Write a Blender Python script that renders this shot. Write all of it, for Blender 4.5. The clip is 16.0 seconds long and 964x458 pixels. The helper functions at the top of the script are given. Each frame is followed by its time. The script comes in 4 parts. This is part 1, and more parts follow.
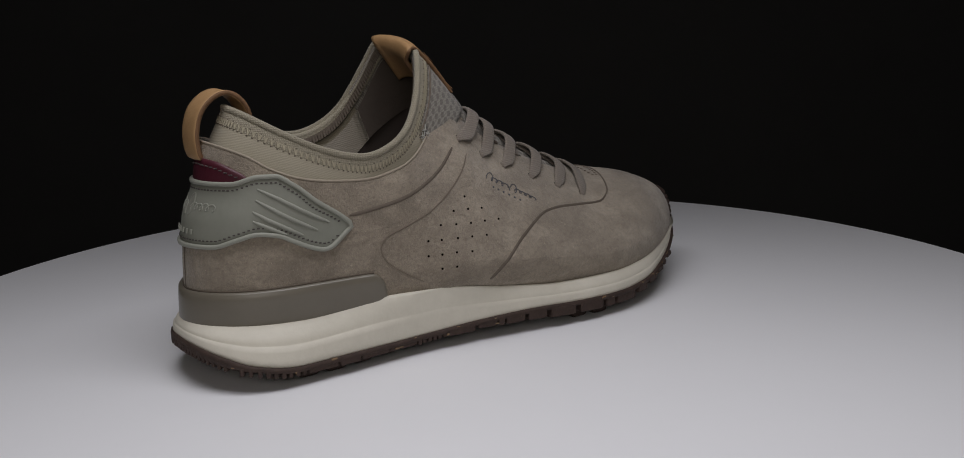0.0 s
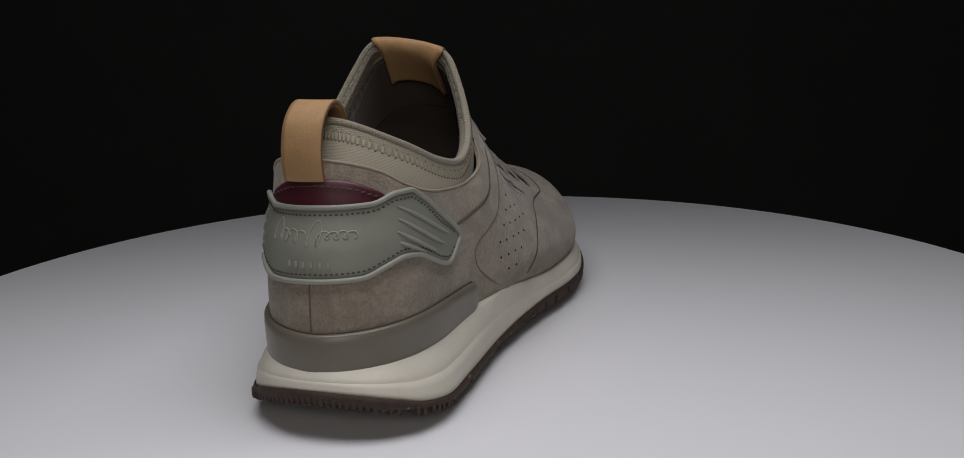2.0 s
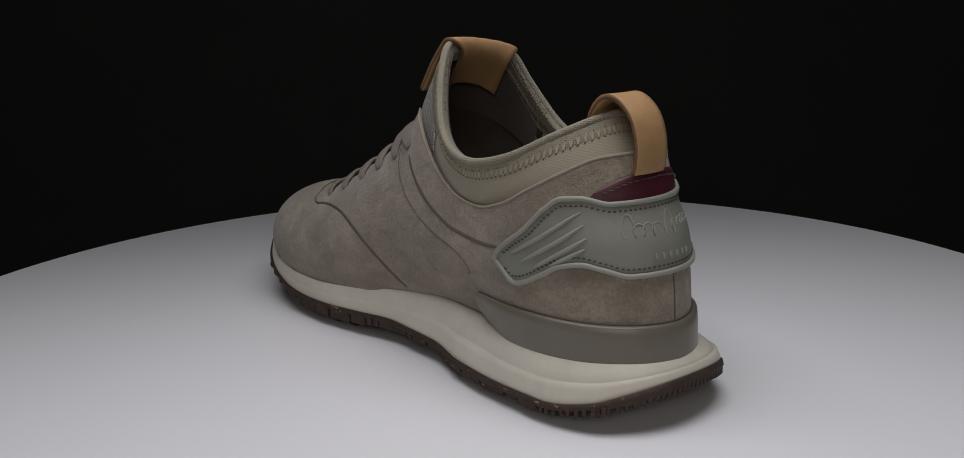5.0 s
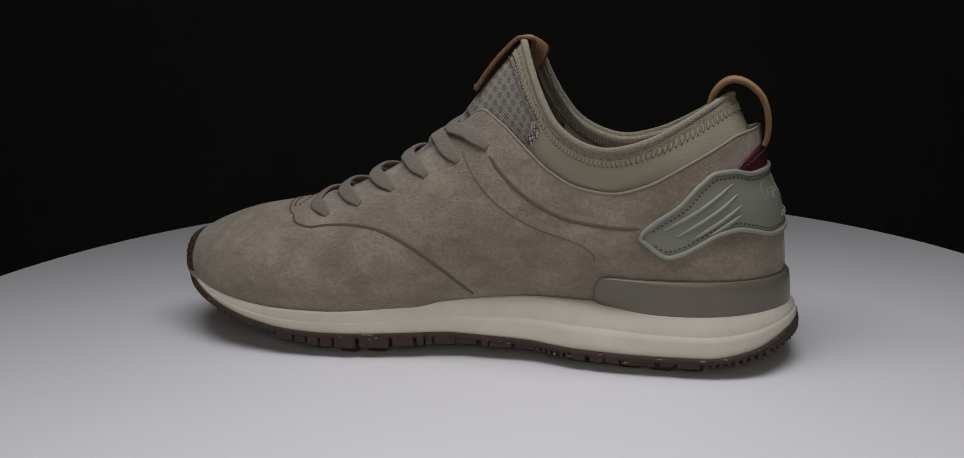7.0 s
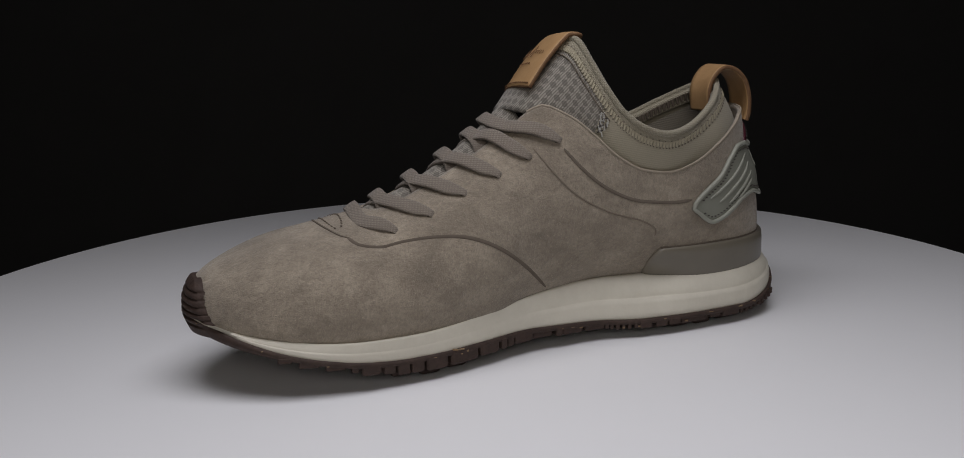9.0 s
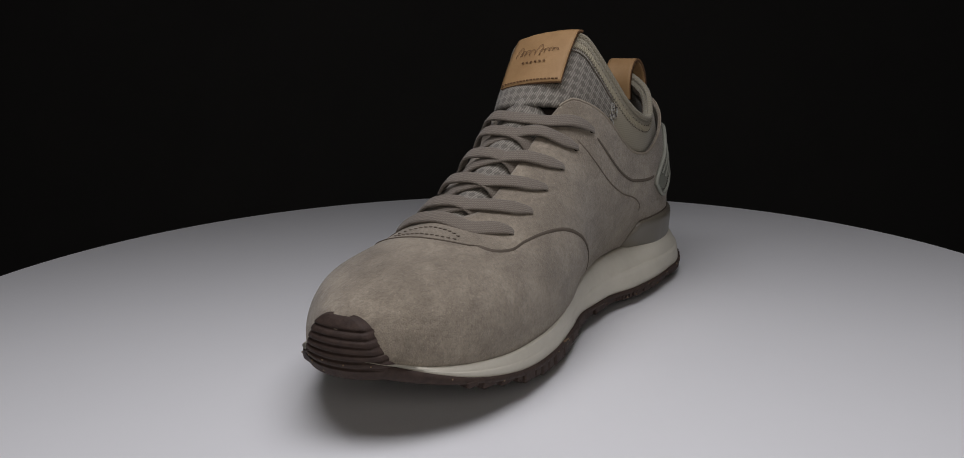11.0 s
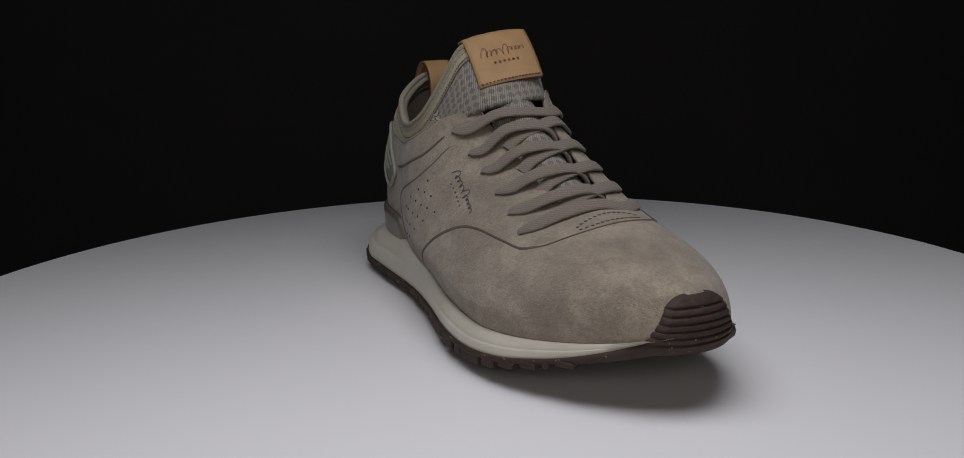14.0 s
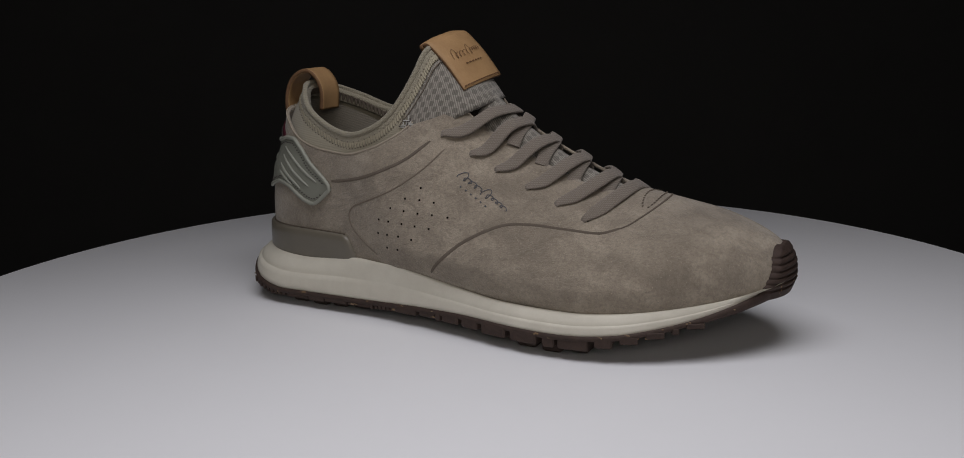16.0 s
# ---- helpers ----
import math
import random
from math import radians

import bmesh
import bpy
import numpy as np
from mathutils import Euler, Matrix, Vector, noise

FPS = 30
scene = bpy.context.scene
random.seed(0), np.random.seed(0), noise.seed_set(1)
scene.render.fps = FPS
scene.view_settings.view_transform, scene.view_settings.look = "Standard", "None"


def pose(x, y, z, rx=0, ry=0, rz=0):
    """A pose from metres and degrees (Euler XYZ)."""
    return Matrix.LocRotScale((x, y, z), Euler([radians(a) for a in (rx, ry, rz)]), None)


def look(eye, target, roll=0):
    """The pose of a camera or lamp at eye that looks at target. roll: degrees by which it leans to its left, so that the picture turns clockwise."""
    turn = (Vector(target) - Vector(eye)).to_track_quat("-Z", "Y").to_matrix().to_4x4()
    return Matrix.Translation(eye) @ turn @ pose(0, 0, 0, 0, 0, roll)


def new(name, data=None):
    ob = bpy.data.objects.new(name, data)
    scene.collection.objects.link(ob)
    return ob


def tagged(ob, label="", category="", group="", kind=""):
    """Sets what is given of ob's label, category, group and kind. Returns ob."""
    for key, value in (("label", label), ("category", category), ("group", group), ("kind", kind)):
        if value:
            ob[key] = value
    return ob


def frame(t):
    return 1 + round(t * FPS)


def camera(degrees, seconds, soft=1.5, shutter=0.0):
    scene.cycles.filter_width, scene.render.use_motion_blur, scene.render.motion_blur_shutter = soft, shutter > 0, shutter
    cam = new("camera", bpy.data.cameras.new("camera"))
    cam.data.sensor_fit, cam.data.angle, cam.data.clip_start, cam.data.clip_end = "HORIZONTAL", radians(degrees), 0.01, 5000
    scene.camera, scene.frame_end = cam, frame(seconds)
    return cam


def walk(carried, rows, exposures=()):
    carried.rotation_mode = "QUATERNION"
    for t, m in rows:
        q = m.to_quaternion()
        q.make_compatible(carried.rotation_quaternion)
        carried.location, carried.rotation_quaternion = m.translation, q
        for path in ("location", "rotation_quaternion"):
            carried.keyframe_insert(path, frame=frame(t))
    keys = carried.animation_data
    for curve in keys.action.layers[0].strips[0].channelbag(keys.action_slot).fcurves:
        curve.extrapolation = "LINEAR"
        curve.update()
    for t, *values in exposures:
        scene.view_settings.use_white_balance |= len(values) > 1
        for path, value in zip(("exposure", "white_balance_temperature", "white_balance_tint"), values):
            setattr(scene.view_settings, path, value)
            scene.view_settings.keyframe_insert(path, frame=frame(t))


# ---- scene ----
cam = camera(53.4, 16.0, soft=.9)
EYE = (0.0, -0.465, 0.1577)
AIM = pose(*EYE, 90 - 13.411, 0, 0.027) @ pose(0, 0, 0, 0, 0, -1.565)
walk(cam, [(0.0, AIM), (16.0, AIM)])

# ---- light: one softbox over the turntable in a black room ----
world = bpy.data.worlds.new("dark_studio")
world.use_nodes = True
world.node_tree.nodes["Background"].inputs[0].default_value = (.9, .95, 1, 1)
world.node_tree.nodes["Background"].inputs[1].default_value = 0.004
scene.world = world


def softbox_light(eye, target, sx, sy, watts, colour):
    d = bpy.data.lights.new("softbox_light", "AREA")
    d.shape, d.size, d.size_y, d.energy, d.color = "RECTANGLE", sx, sy, watts, colour
    ob = new("softbox_light", d)
    ob.matrix_world = look(eye, target)
    return ob


softbox_light((0, -.19, .51), (0, -.47, 0), .46, .34, 2.2, (.985, .973, 1.028))
softbox_light((0, -.98, .44), (0, 0, .05), .7, .36, 1.42, (1.04, .965, .905))
scene.view_settings.exposure = 0.0


# ---- materials ----
def material(name, base, rough=.8, metal=0.0, spec=.5, dark=None, scale=60, mix=.5, grain=0, grain_scale=900, bump=.0, bump_scale=600, sheen=0, coat=0):
    """A surface with blotches at a large scale, grain at a fine one, and relief."""
    m = bpy.data.materials.new(name)
    m.use_nodes = True
    nt = m.node_tree
    b = nt.nodes["Principled BSDF"]
    b.inputs["Roughness"].default_value = rough
    b.inputs["Metallic"].default_value = metal
    b.inputs["Specular IOR Level"].default_value = spec
    b.inputs["Sheen Weight"].default_value = sheen
    b.inputs["Sheen Roughness"].default_value = .6
    b.inputs["Coat Weight"].default_value = coat
    tc = nt.nodes.new("ShaderNodeTexCoord")

    def noise_node(sc, detail=4):
        n = nt.nodes.new("ShaderNodeTexNoise")
        n.inputs["Scale"].default_value, n.inputs["Detail"].default_value = sc, detail
        nt.links.new(tc.outputs["Object"], n.inputs["Vector"])
        return n
    if dark:
        n1, n2 = noise_node(scale, 9), noise_node(grain_scale, 3)
        n1.inputs["Roughness"].default_value = .68
        ramp = nt.nodes.new("ShaderNodeMapRange")
        ramp.inputs["From Min"].default_value, ramp.inputs["From Max"].default_value = .38, .64
        nt.links.new(n1.outputs["Fac"], ramp.inputs["Value"])
        mx = nt.nodes.new("ShaderNodeMix")
        mx.data_type = "RGBA"
        mx.inputs["A"].default_value, mx.inputs["B"].default_value = (*base, 1), (*dark, 1)
        sc = nt.nodes.new("ShaderNodeMath")
        sc.operation = "MULTIPLY"
        sc.inputs[1].default_value = mix
        nt.links.new(ramp.outputs["Result"], sc.inputs[0])
        ad = nt.nodes.new("ShaderNodeMath")
        ad.operation = "MULTIPLY_ADD"
        ad.inputs[1].default_value, ad.use_clamp = grain, True
        nt.links.new(n2.outputs["Fac"], ad.inputs[0])
        nt.links.new(sc.outputs[0], ad.inputs[2])
        nt.links.new(ad.outputs[0], mx.inputs["Factor"])
        nt.links.new(mx.outputs["Result"], b.inputs["Base Color"])
    else:
        b.inputs["Base Color"].default_value = (*base, 1)
    if bump:
        nb = noise_node(bump_scale, 3)
        bp = nt.nodes.new("ShaderNodeBump")
        bp.inputs["Strength"].default_value, bp.inputs["Distance"].default_value = bump, .0006
        nt.links.new(nb.outputs["Fac"], bp.inputs["Height"])
        nt.links.new(bp.outputs["Normal"], b.inputs["Normal"])
    return m


def weave(name, base, dark, scale, rough=.85, angle=0.0, bump=.6, stretch=(1, 1, 1), ways=("X", "Z"), turn=0.0):
    """A knitted cloth: crossed waves of thread in colour and relief."""
    m = material(name, base, rough, sheen=.15)
    nt = m.node_tree
    b = nt.nodes["Principled BSDF"]
    tc = nt.nodes.new("ShaderNodeTexCoord")
    mp = nt.nodes.new("ShaderNodeMapping")
    mp.inputs["Rotation"].default_value = (0, angle, turn)
    mp.inputs["Scale"].default_value = stretch
    nt.links.new(tc.outputs["Object"], mp.inputs["Vector"])
    fac = None
    for direction in ways:
        w = nt.nodes.new("ShaderNodeTexWave")
        w.bands_direction = direction
        w.inputs["Scale"].default_value, w.inputs["Distortion"].default_value = scale, 3.0
        w.inputs["Detail Scale"].default_value = 8
        nt.links.new(mp.outputs["Vector"], w.inputs["Vector"])
        if fac is None:
            fac = w.outputs["Fac"]
        else:
            mul = nt.nodes.new("ShaderNodeMath")
            mul.operation = "MULTIPLY"
            nt.links.new(fac, mul.inputs[0])
            nt.links.new(w.outputs["Fac"], mul.inputs[1])
            fac = mul.outputs[0]
    mx = nt.nodes.new("ShaderNodeMix")
    mx.data_type = "RGBA"
    mx.inputs["A"].default_value, mx.inputs["B"].default_value = (*dark, 1), (*base, 1)
    mr = nt.nodes.new("ShaderNodeMapRange")
    mr.inputs["From Max"].default_value = .6
    nt.links.new(fac, mr.inputs["Value"])
    nt.links.new(mr.outputs["Result"], mx.inputs["Factor"])
    nt.links.new(mx.outputs["Result"], b.inputs["Base Color"])
    bp = nt.nodes.new("ShaderNodeBump")
    bp.inputs["Strength"].default_value, bp.inputs["Distance"].default_value = bump, .0005
    nt.links.new(fac, bp.inputs["Height"])
    nt.links.new(bp.outputs["Normal"], b.inputs["Normal"])
    return m


def suede(name, pale, base, dark):
    """Brushed leather: broad brushed patches, mottling and short nap, in colour and relief."""
    m = material(name, base, .95, spec=.10, sheen=.25)
    nt = m.node_tree
    b = nt.nodes["Principled BSDF"]
    tc = nt.nodes.new("ShaderNodeTexCoord")

    def layer(scale, detail, rough, lo, hi, stretch=(1, 1, 1), twist=0.0):
        mp = nt.nodes.new("ShaderNodeMapping")
        mp.inputs["Scale"].default_value = stretch
        nt.links.new(tc.outputs["Object"], mp.inputs["Vector"])
        n = nt.nodes.new("ShaderNodeTexNoise")
        n.inputs["Scale"].default_value, n.inputs["Detail"].default_value = scale, detail
        n.inputs["Roughness"].default_value, n.inputs["Distortion"].default_value = rough, twist
        nt.links.new(mp.outputs["Vector"], n.inputs["Vector"])
        r = nt.nodes.new("ShaderNodeMapRange")
        r.inputs["From Min"].default_value, r.inputs["From Max"].default_value = lo, hi
        nt.links.new(n.outputs["Fac"], r.inputs["Value"])
        return r.outputs["Result"]

    def blend(fac, a, c, amount):
        k = nt.nodes.new("ShaderNodeMath")
        k.operation = "MULTIPLY"
        k.inputs[1].default_value = amount
        nt.links.new(fac, k.inputs[0])
        mx = nt.nodes.new("ShaderNodeMix")
        mx.data_type = "RGBA"
        nt.links.new(k.outputs[0], mx.inputs["Factor"])
        for slot, v in (("A", a), ("B", c)):
            if isinstance(v, tuple):
                mx.inputs[slot].default_value = (*v, 1)
            else:
                nt.links.new(v, mx.inputs[slot])
        return mx.outputs["Result"]
    broad = layer(30, 4, .6, .36, .64, (1, 1, 1.3), .8)
    mottle = layer(85, 5, .6, .40, .66, (.8, 1, 1.2), .5)
    nap = layer(620, 4, .7, .42, .64)
    pile = layer(1700, 2, .6, .3, .7)
    col = blend(broad, base, pale, 1.0)
    col = blend(mottle, col, dark, .50)
    col = blend(nap, col, dark, .40)
    col = blend(pile, col, dark, .30)
    col = blend(layer(900, 3, .7, .60, .74), col, tuple(min(1, 1.3 * v) for v in pale), .45)
    nt.links.new(col, b.inputs["Base Color"])
    first = nt.nodes.new("ShaderNodeBump")
    first.inputs["Strength"].default_value, first.inputs["Distance"].default_value = .4, .0007
    nt.links.new(mottle, first.inputs["Height"])
    second = nt.nodes.new("ShaderNodeBump")
    second.inputs["Strength"].default_value, second.inputs["Distance"].default_value = .5, .0003
    nt.links.new(nap, second.inputs["Height"])
    nt.links.new(first.outputs["Normal"], second.inputs["Normal"])
    third = nt.nodes.new("ShaderNodeBump")
    third.inputs["Strength"].default_value, third.inputs["Distance"].default_value = .5, .0003
    nt.links.new(pile, third.inputs["Height"])
    nt.links.new(second.outputs["Normal"], third.inputs["Normal"])
    nt.links.new(third.outputs["Normal"], b.inputs["Normal"])
    return m


def mesh_cloth(name, pale, base, dark):
    """Knitted mesh: short upright strokes of thread, with a honeycomb of sunken darker cells."""
    m = material(name, base, .85, spec=.2, sheen=.15)
    nt = m.node_tree
    b = nt.nodes["Principled BSDF"]
    tc = nt.nodes.new("ShaderNodeTexCoord")

    def calc(op, *values):
        n = nt.nodes.new("ShaderNodeMath")
        n.operation = op
        for i, v in enumerate(values):
            if isinstance(v, float):
                n.inputs[i].default_value = v
            else:
                nt.links.new(v, n.inputs[i])
        return n.outputs[0]
    cloth = nt.nodes.new("ShaderNodeAttribute")
    cloth.attribute_name = "cloth"
    xyz = nt.nodes.new("ShaderNodeSeparateXYZ")
    nt.links.new(cloth.outputs["Vector"], xyz.inputs[0])
    wob = nt.nodes.new("ShaderNodeTexNoise")
    wob.inputs["Scale"].default_value = 260
    nt.links.new(tc.outputs["Object"], wob.inputs["Vector"])
    # u runs across the cloth, v down it
    u = calc("ADD", xyz.outputs[0], calc("MULTIPLY", wob.outputs["Fac"], .0006))
    v = xyz.outputs[1]

    def wave(value, pitch):
        return calc("SINE", calc("MULTIPLY", value, 2 * math.pi / pitch))
    strokes = calc("MULTIPLY_ADD", calc("MULTIPLY", wave(calc("MULTIPLY_ADD", v, .25, u), .0011), calc("MULTIPLY_ADD", wave(calc("MULTIPLY_ADD", u, .8, v), .0031), .15, .85)), .5, .5)
    cells = calc("MULTIPLY", wave(calc("ADD", u, v), .0086), wave(calc("SUBTRACT", u, v), .0086))
    deep = calc("GREATER_THAN", cells, .12)

    def mixed(fac, a, c):
        mx = nt.nodes.new("ShaderNodeMix")
        mx.data_type = "RGBA"
        nt.links.new(fac, mx.inputs["Factor"])
        for slot, v in (("A", a), ("B", c)):
            if isinstance(v, tuple):
                mx.inputs[slot].default_value = (*v, 1)
            else:
                nt.links.new(v, mx.inputs[slot])
        return mx.outputs["Result"]
    col = mixed(strokes, base, pale)
    col = mixed(calc("MULTIPLY", deep, .62), col, dark)
    nt.links.new(col, b.inputs["Base Color"])
    bp = nt.nodes.new("ShaderNodeBump")
    bp.inputs["Strength"].default_value, bp.inputs["Distance"].default_value = .35, .0005
    nt.links.new(calc("SUBTRACT", strokes, calc("MULTIPLY", deep, .8)), bp.inputs["Height"])
    nt.links.new(bp.outputs["Normal"], b.inputs["Normal"])
    return m


SUEDE = suede("taupe_suede", (.425, .362, .279), (.278, .234, .179), (.152, .125, .096))
SUEDE_EDGE = material("raw_suede_edge", (.37, .32, .255), .95, spec=.1, dark=(.28, .24, .19), scale=300)
# colour of thin strips painting the shade along the panels' raised steps
SEAM = material("panel_step_shade", (.20, .165, .132), .95, spec=.1, dark=(.15, .122, .096), scale=200)
# the groove colour also paints the shade in the heel counter's crease
GROOVE = material("pressed_groove_and_shade", (.150, .124, .100), .95, spec=.1, dark=(.115, .094, .075), scale=200)
KNIT = weave("beige_twill", (.325, .293, .216), (.290, .259, .189), 330, ways=("Z",), angle=.22, bump=.2)
BINDING = weave("beige_binding", (.335, .302, .223), (.265, .236, .17), 420)
MESH = mesh_cloth("grey_mesh", (.34, .315, .272), (.16, .144, .122), (.10, .09, .076))
LINING = material("dark_lining", (.078, .062, .05), .95, dark=(.055, .043, .035), scale=120, bump=.3)
INNER = weave("collar_twill", (.29, .26, .207), (.25, .223, .177), 330, ways=("Z",), angle=.22, bump=.35)
# brown textile, darkened so that the colour carries the shade deep inside
INSIDE_SHADE = material("brown_insole_with_shade", (.036, .026, .021), .95, dark=(.024, .018, .015), scale=120)
THREAD = material("beige_thread", (.385, .345, .25), .8, dark=(.30, .265, .19), scale=500)
BROWN_THREAD = material("brown_thread", (.16, .13, .10), .9, dark=(.09, .07, .055), scale=500)
TACK = material("pale_tack_thread", (.46, .45, .41), .8, dark=(.25, .24, .22), scale=900)
# near-black discs paint the shade inside eyelets and perforations
HOLE = material("hole_shade", (.010, .008, .007), 1.0, spec=.0)
DARK_THREAD = material("grey_thread", (.07, .06, .055), .9)
LACE = weave("lace_cotton", (.235, .197, .158), (.165, .137, .110), 520, bump=.5, stretch=(1, .6, .8), turn=.5)
LEATHER_EDGE = material("cut_leather_edge", (.19, .10, .045), .8, dark=(.11, .055, .025), scale=400)
LEATHER = material("tan_leather", (.43, .262, .122), .6, spec=.35, dark=(.32, .185, .082), scale=70, mix=.6, grain=.25, bump=.2, bump_scale=900)
BRAND = material("burnt_stamp", (.17, .09, .04), .8)
MAROON = material("maroon_patent", (.075, .012, .022), .45, dark=(.05, .009, .016), scale=150, bump=.15)
PATCH = material("grey_green_rubber", (.235, .24, .20), .5, spec=.4, dark=(.20, .205, .17), scale=90, bump=.08)
PATCH_RIM = material("pale_rubber_rim", (.29, .295, .25), .5, spec=.4)
COUNTER = material("taupe_moulded_plastic", (.165, .147, .114), .32, spec=.5, dark=(.142, .126, .098), scale=60, bump=.05)
MIDSOLE = material("ivory_foam", (.68, .645, .55), .55, spec=.35, dark=(.57, .535, .45), scale=40, mix=.6, grain=.1, bump=.12, bump_scale=500)
RUBBER = material("brown_flecked_rubber", (.064, .041, .032), .7, spec=.3, dark=(.030, .020, .017), scale=230, grain=.3, grain_scale=900, bump=.9, bump_scale=420)
FLECK = material("amber_fleck", (.20, .12, .055), .7, dark=(.30, .25, .17), scale=90)
PRINT = material("faded_print", (.085, .085, .095), .8)
TABLE = material("white_laminate", (.80, .80, .81), .55, spec=.25, dark=(.77, .77, .78), scale=5, mix=.5, bump=.02, bump_scale=700)
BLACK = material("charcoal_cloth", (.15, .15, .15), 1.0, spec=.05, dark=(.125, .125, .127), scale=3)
METAL = material("black_metal", (.02, .02, .02), .5, metal=.6)

# ---- shape of the shoe: x from the heel seam to the toe, y to its left, z up from the table ----
def keys(*pairs):
    """A smooth curve through (x, value) pairs."""
    px = [p[0] for p in pairs]
    pv = [p[1] for p in pairs]
    k = [(pv[i + 1] - pv[i]) / (px[i + 1] - px[i]) for i in range(len(px) - 1)]
    m = [k[0]] + [0 if a * b <= 0 else 2 * a * b / (a + b) for a, b in zip(k, k[1:])] + [k[-1]]

    def value(x):
        if x <= px[0]:
            return pv[0]
        if x >= px[-1]:
            return pv[-1]
        i = 0
        while x > px[i + 1]:
            i += 1
        h = px[i + 1] - px[i]
        t = (x - px[i]) / h
        return ((1 + 2 * t) * (1 - t) ** 2 * pv[i] + t * (1 - t) ** 2 * h * m[i]
                + t * t * (3 - 2 * t) * pv[i + 1] + t * t * (t - 1) * h * m[i + 1])
    return value


L, R = 1, -1
TOE_X = 0.2855
TOE_LEN = {L: .078, R: .092}
TOE_POW = {L: 2.3, R: 2.1}
WIDE = {L: keys((0, .0365), (.03, .0358), (.06, .0366), (.1, .036), (.13, .036), (.16, .040), (.2, .0435), (.23, .043), (.26, .041), (.29, .037)),
        R: keys((0, .0345), (.03, .0345), (.06, .0375), (.09, .0445), (.105, .0485), (.13, .0515), (.16, .055), (.2, .057), (.225, .055), (.25, .051), (.29, .044))}
TUCK = {L: keys((0, .002), (.05, .003), (.08, .0115), (.11, .0105), (.14, .008), (.17, .0045), (.2, .0038), (.25, .003), (.29, .001)),
        R: keys((0, .002), (.06, .002), (.1, .003), (.14, .0052), (.2, .0045), (.25, .003), (.29, .001))}
WIDE_Z = {L: keys((0, .045), (.06, .055), (.1, .06), (.15, .05), (.2, .034), (.25, .031), (.29, .031)),
          R: keys((0, .045), (.06, .045), (.1, .042), (.15, .036), (.2, .031), (.29, .031))}
CROWN = {L: keys((0, .17), (.06, .18), (.097, .163), (.1265, .126), (.143, .105), (.181, .0815), (.2107, .0690), (.2313, .0645), (.2518, .0605), (.268, .0550), (.278, .0500), (.2872, .042)),
         R: keys((0, .14), (.06, .137), (.1, .140), (.12, .136), (.131, .121), (.143, .1055), (.181, .0815), (.2107, .0690), (.2313, .0645), (.2518, .0605), (.268, .0550), (.278, .0500), (.2872, .042))}
POWER = {L: keys((0, 2), (.2, 2), (.29, 2.1)), R: keys((0, 2), (.08, 2), (.105, 1.35), (.125, 1.26), (.2, 1.35), (.225, 1.6), (.25, 2), (.29, 2.1))}
HEEL_X = keys((.0, -.0045), (.03, -.0028), (.05, -.0020), (.07, .0010), (.082, .0068), (.1, .0105), (.115, .014))
BOTTOM = keys((0, .022), (.08, .027), (.109, .028), (.13, .025), (.178, .0185), (.22, .0175), (.245, .0215), (.265, .0270), (.28, .0335), (.29, .038))


def ends(x, x0, a, x1, b, p=2.1):
    """1 along the middle, falling to 0 at both rounded ends."""
    e = 1.0
    if x < x0 + a:
        e *= max(0.0, 1 - ((x0 + a - x) / a) ** 2.0) ** (1 / 1.9)
    if x > x1 - b:
        e *= max(0.0, 1 - ((x - x1 + b) / b) ** p) ** (1 / p)
    return e


def bent(x, z):
    """The place along the shoe with the lean of the heel taken out."""
    f = max(0.0, 1 - x / .085)
    return x - HEEL_X(z) * f


def half(side, x, z):
    """Half width of the suede upper at a height."""
    u = bent(x, z)
    if u <= 0 or u >= TOE_X:
        return 0.0
    w, zw, zt, n = WIDE[side](u), WIDE_Z[side](u), CROWN[side](u), POWER[side](u)
    e = ends(u, 0, .046, TOE_X, TOE_LEN[side], TOE_POW[side])
    if z >= zt:
        return 0.0
    if z >= zw:
        return e * w * (1 - ((z - zw) / (zt - zw)) ** n) ** (1 / n)
    zb = BOTTOM(u)
    return e * (w - TUCK[side](u) * min(1.5, (zw - z) / max(.004, zw - zb)) ** 2)


def skin(side, x, z, off=0.0):
    """A point on the side of the upper, off metres outside it."""
    y = half(side, x, z)
    d = 5e-4
    gx = (half(side, x + d, z) - half(side, x - d, z)) / (2 * d)
    gz = (half(side, x, z + d) - half(side, x, z - d)) / (2 * d)
    gx, gz = max(-4, min(4, gx)), max(-4, min(4, gz))
    nrm = Vector((-gx, 1, -gz)).normalized()
    return Vector((x + nrm.x * off, side * (y + nrm.y * off), z + nrm.z * off))


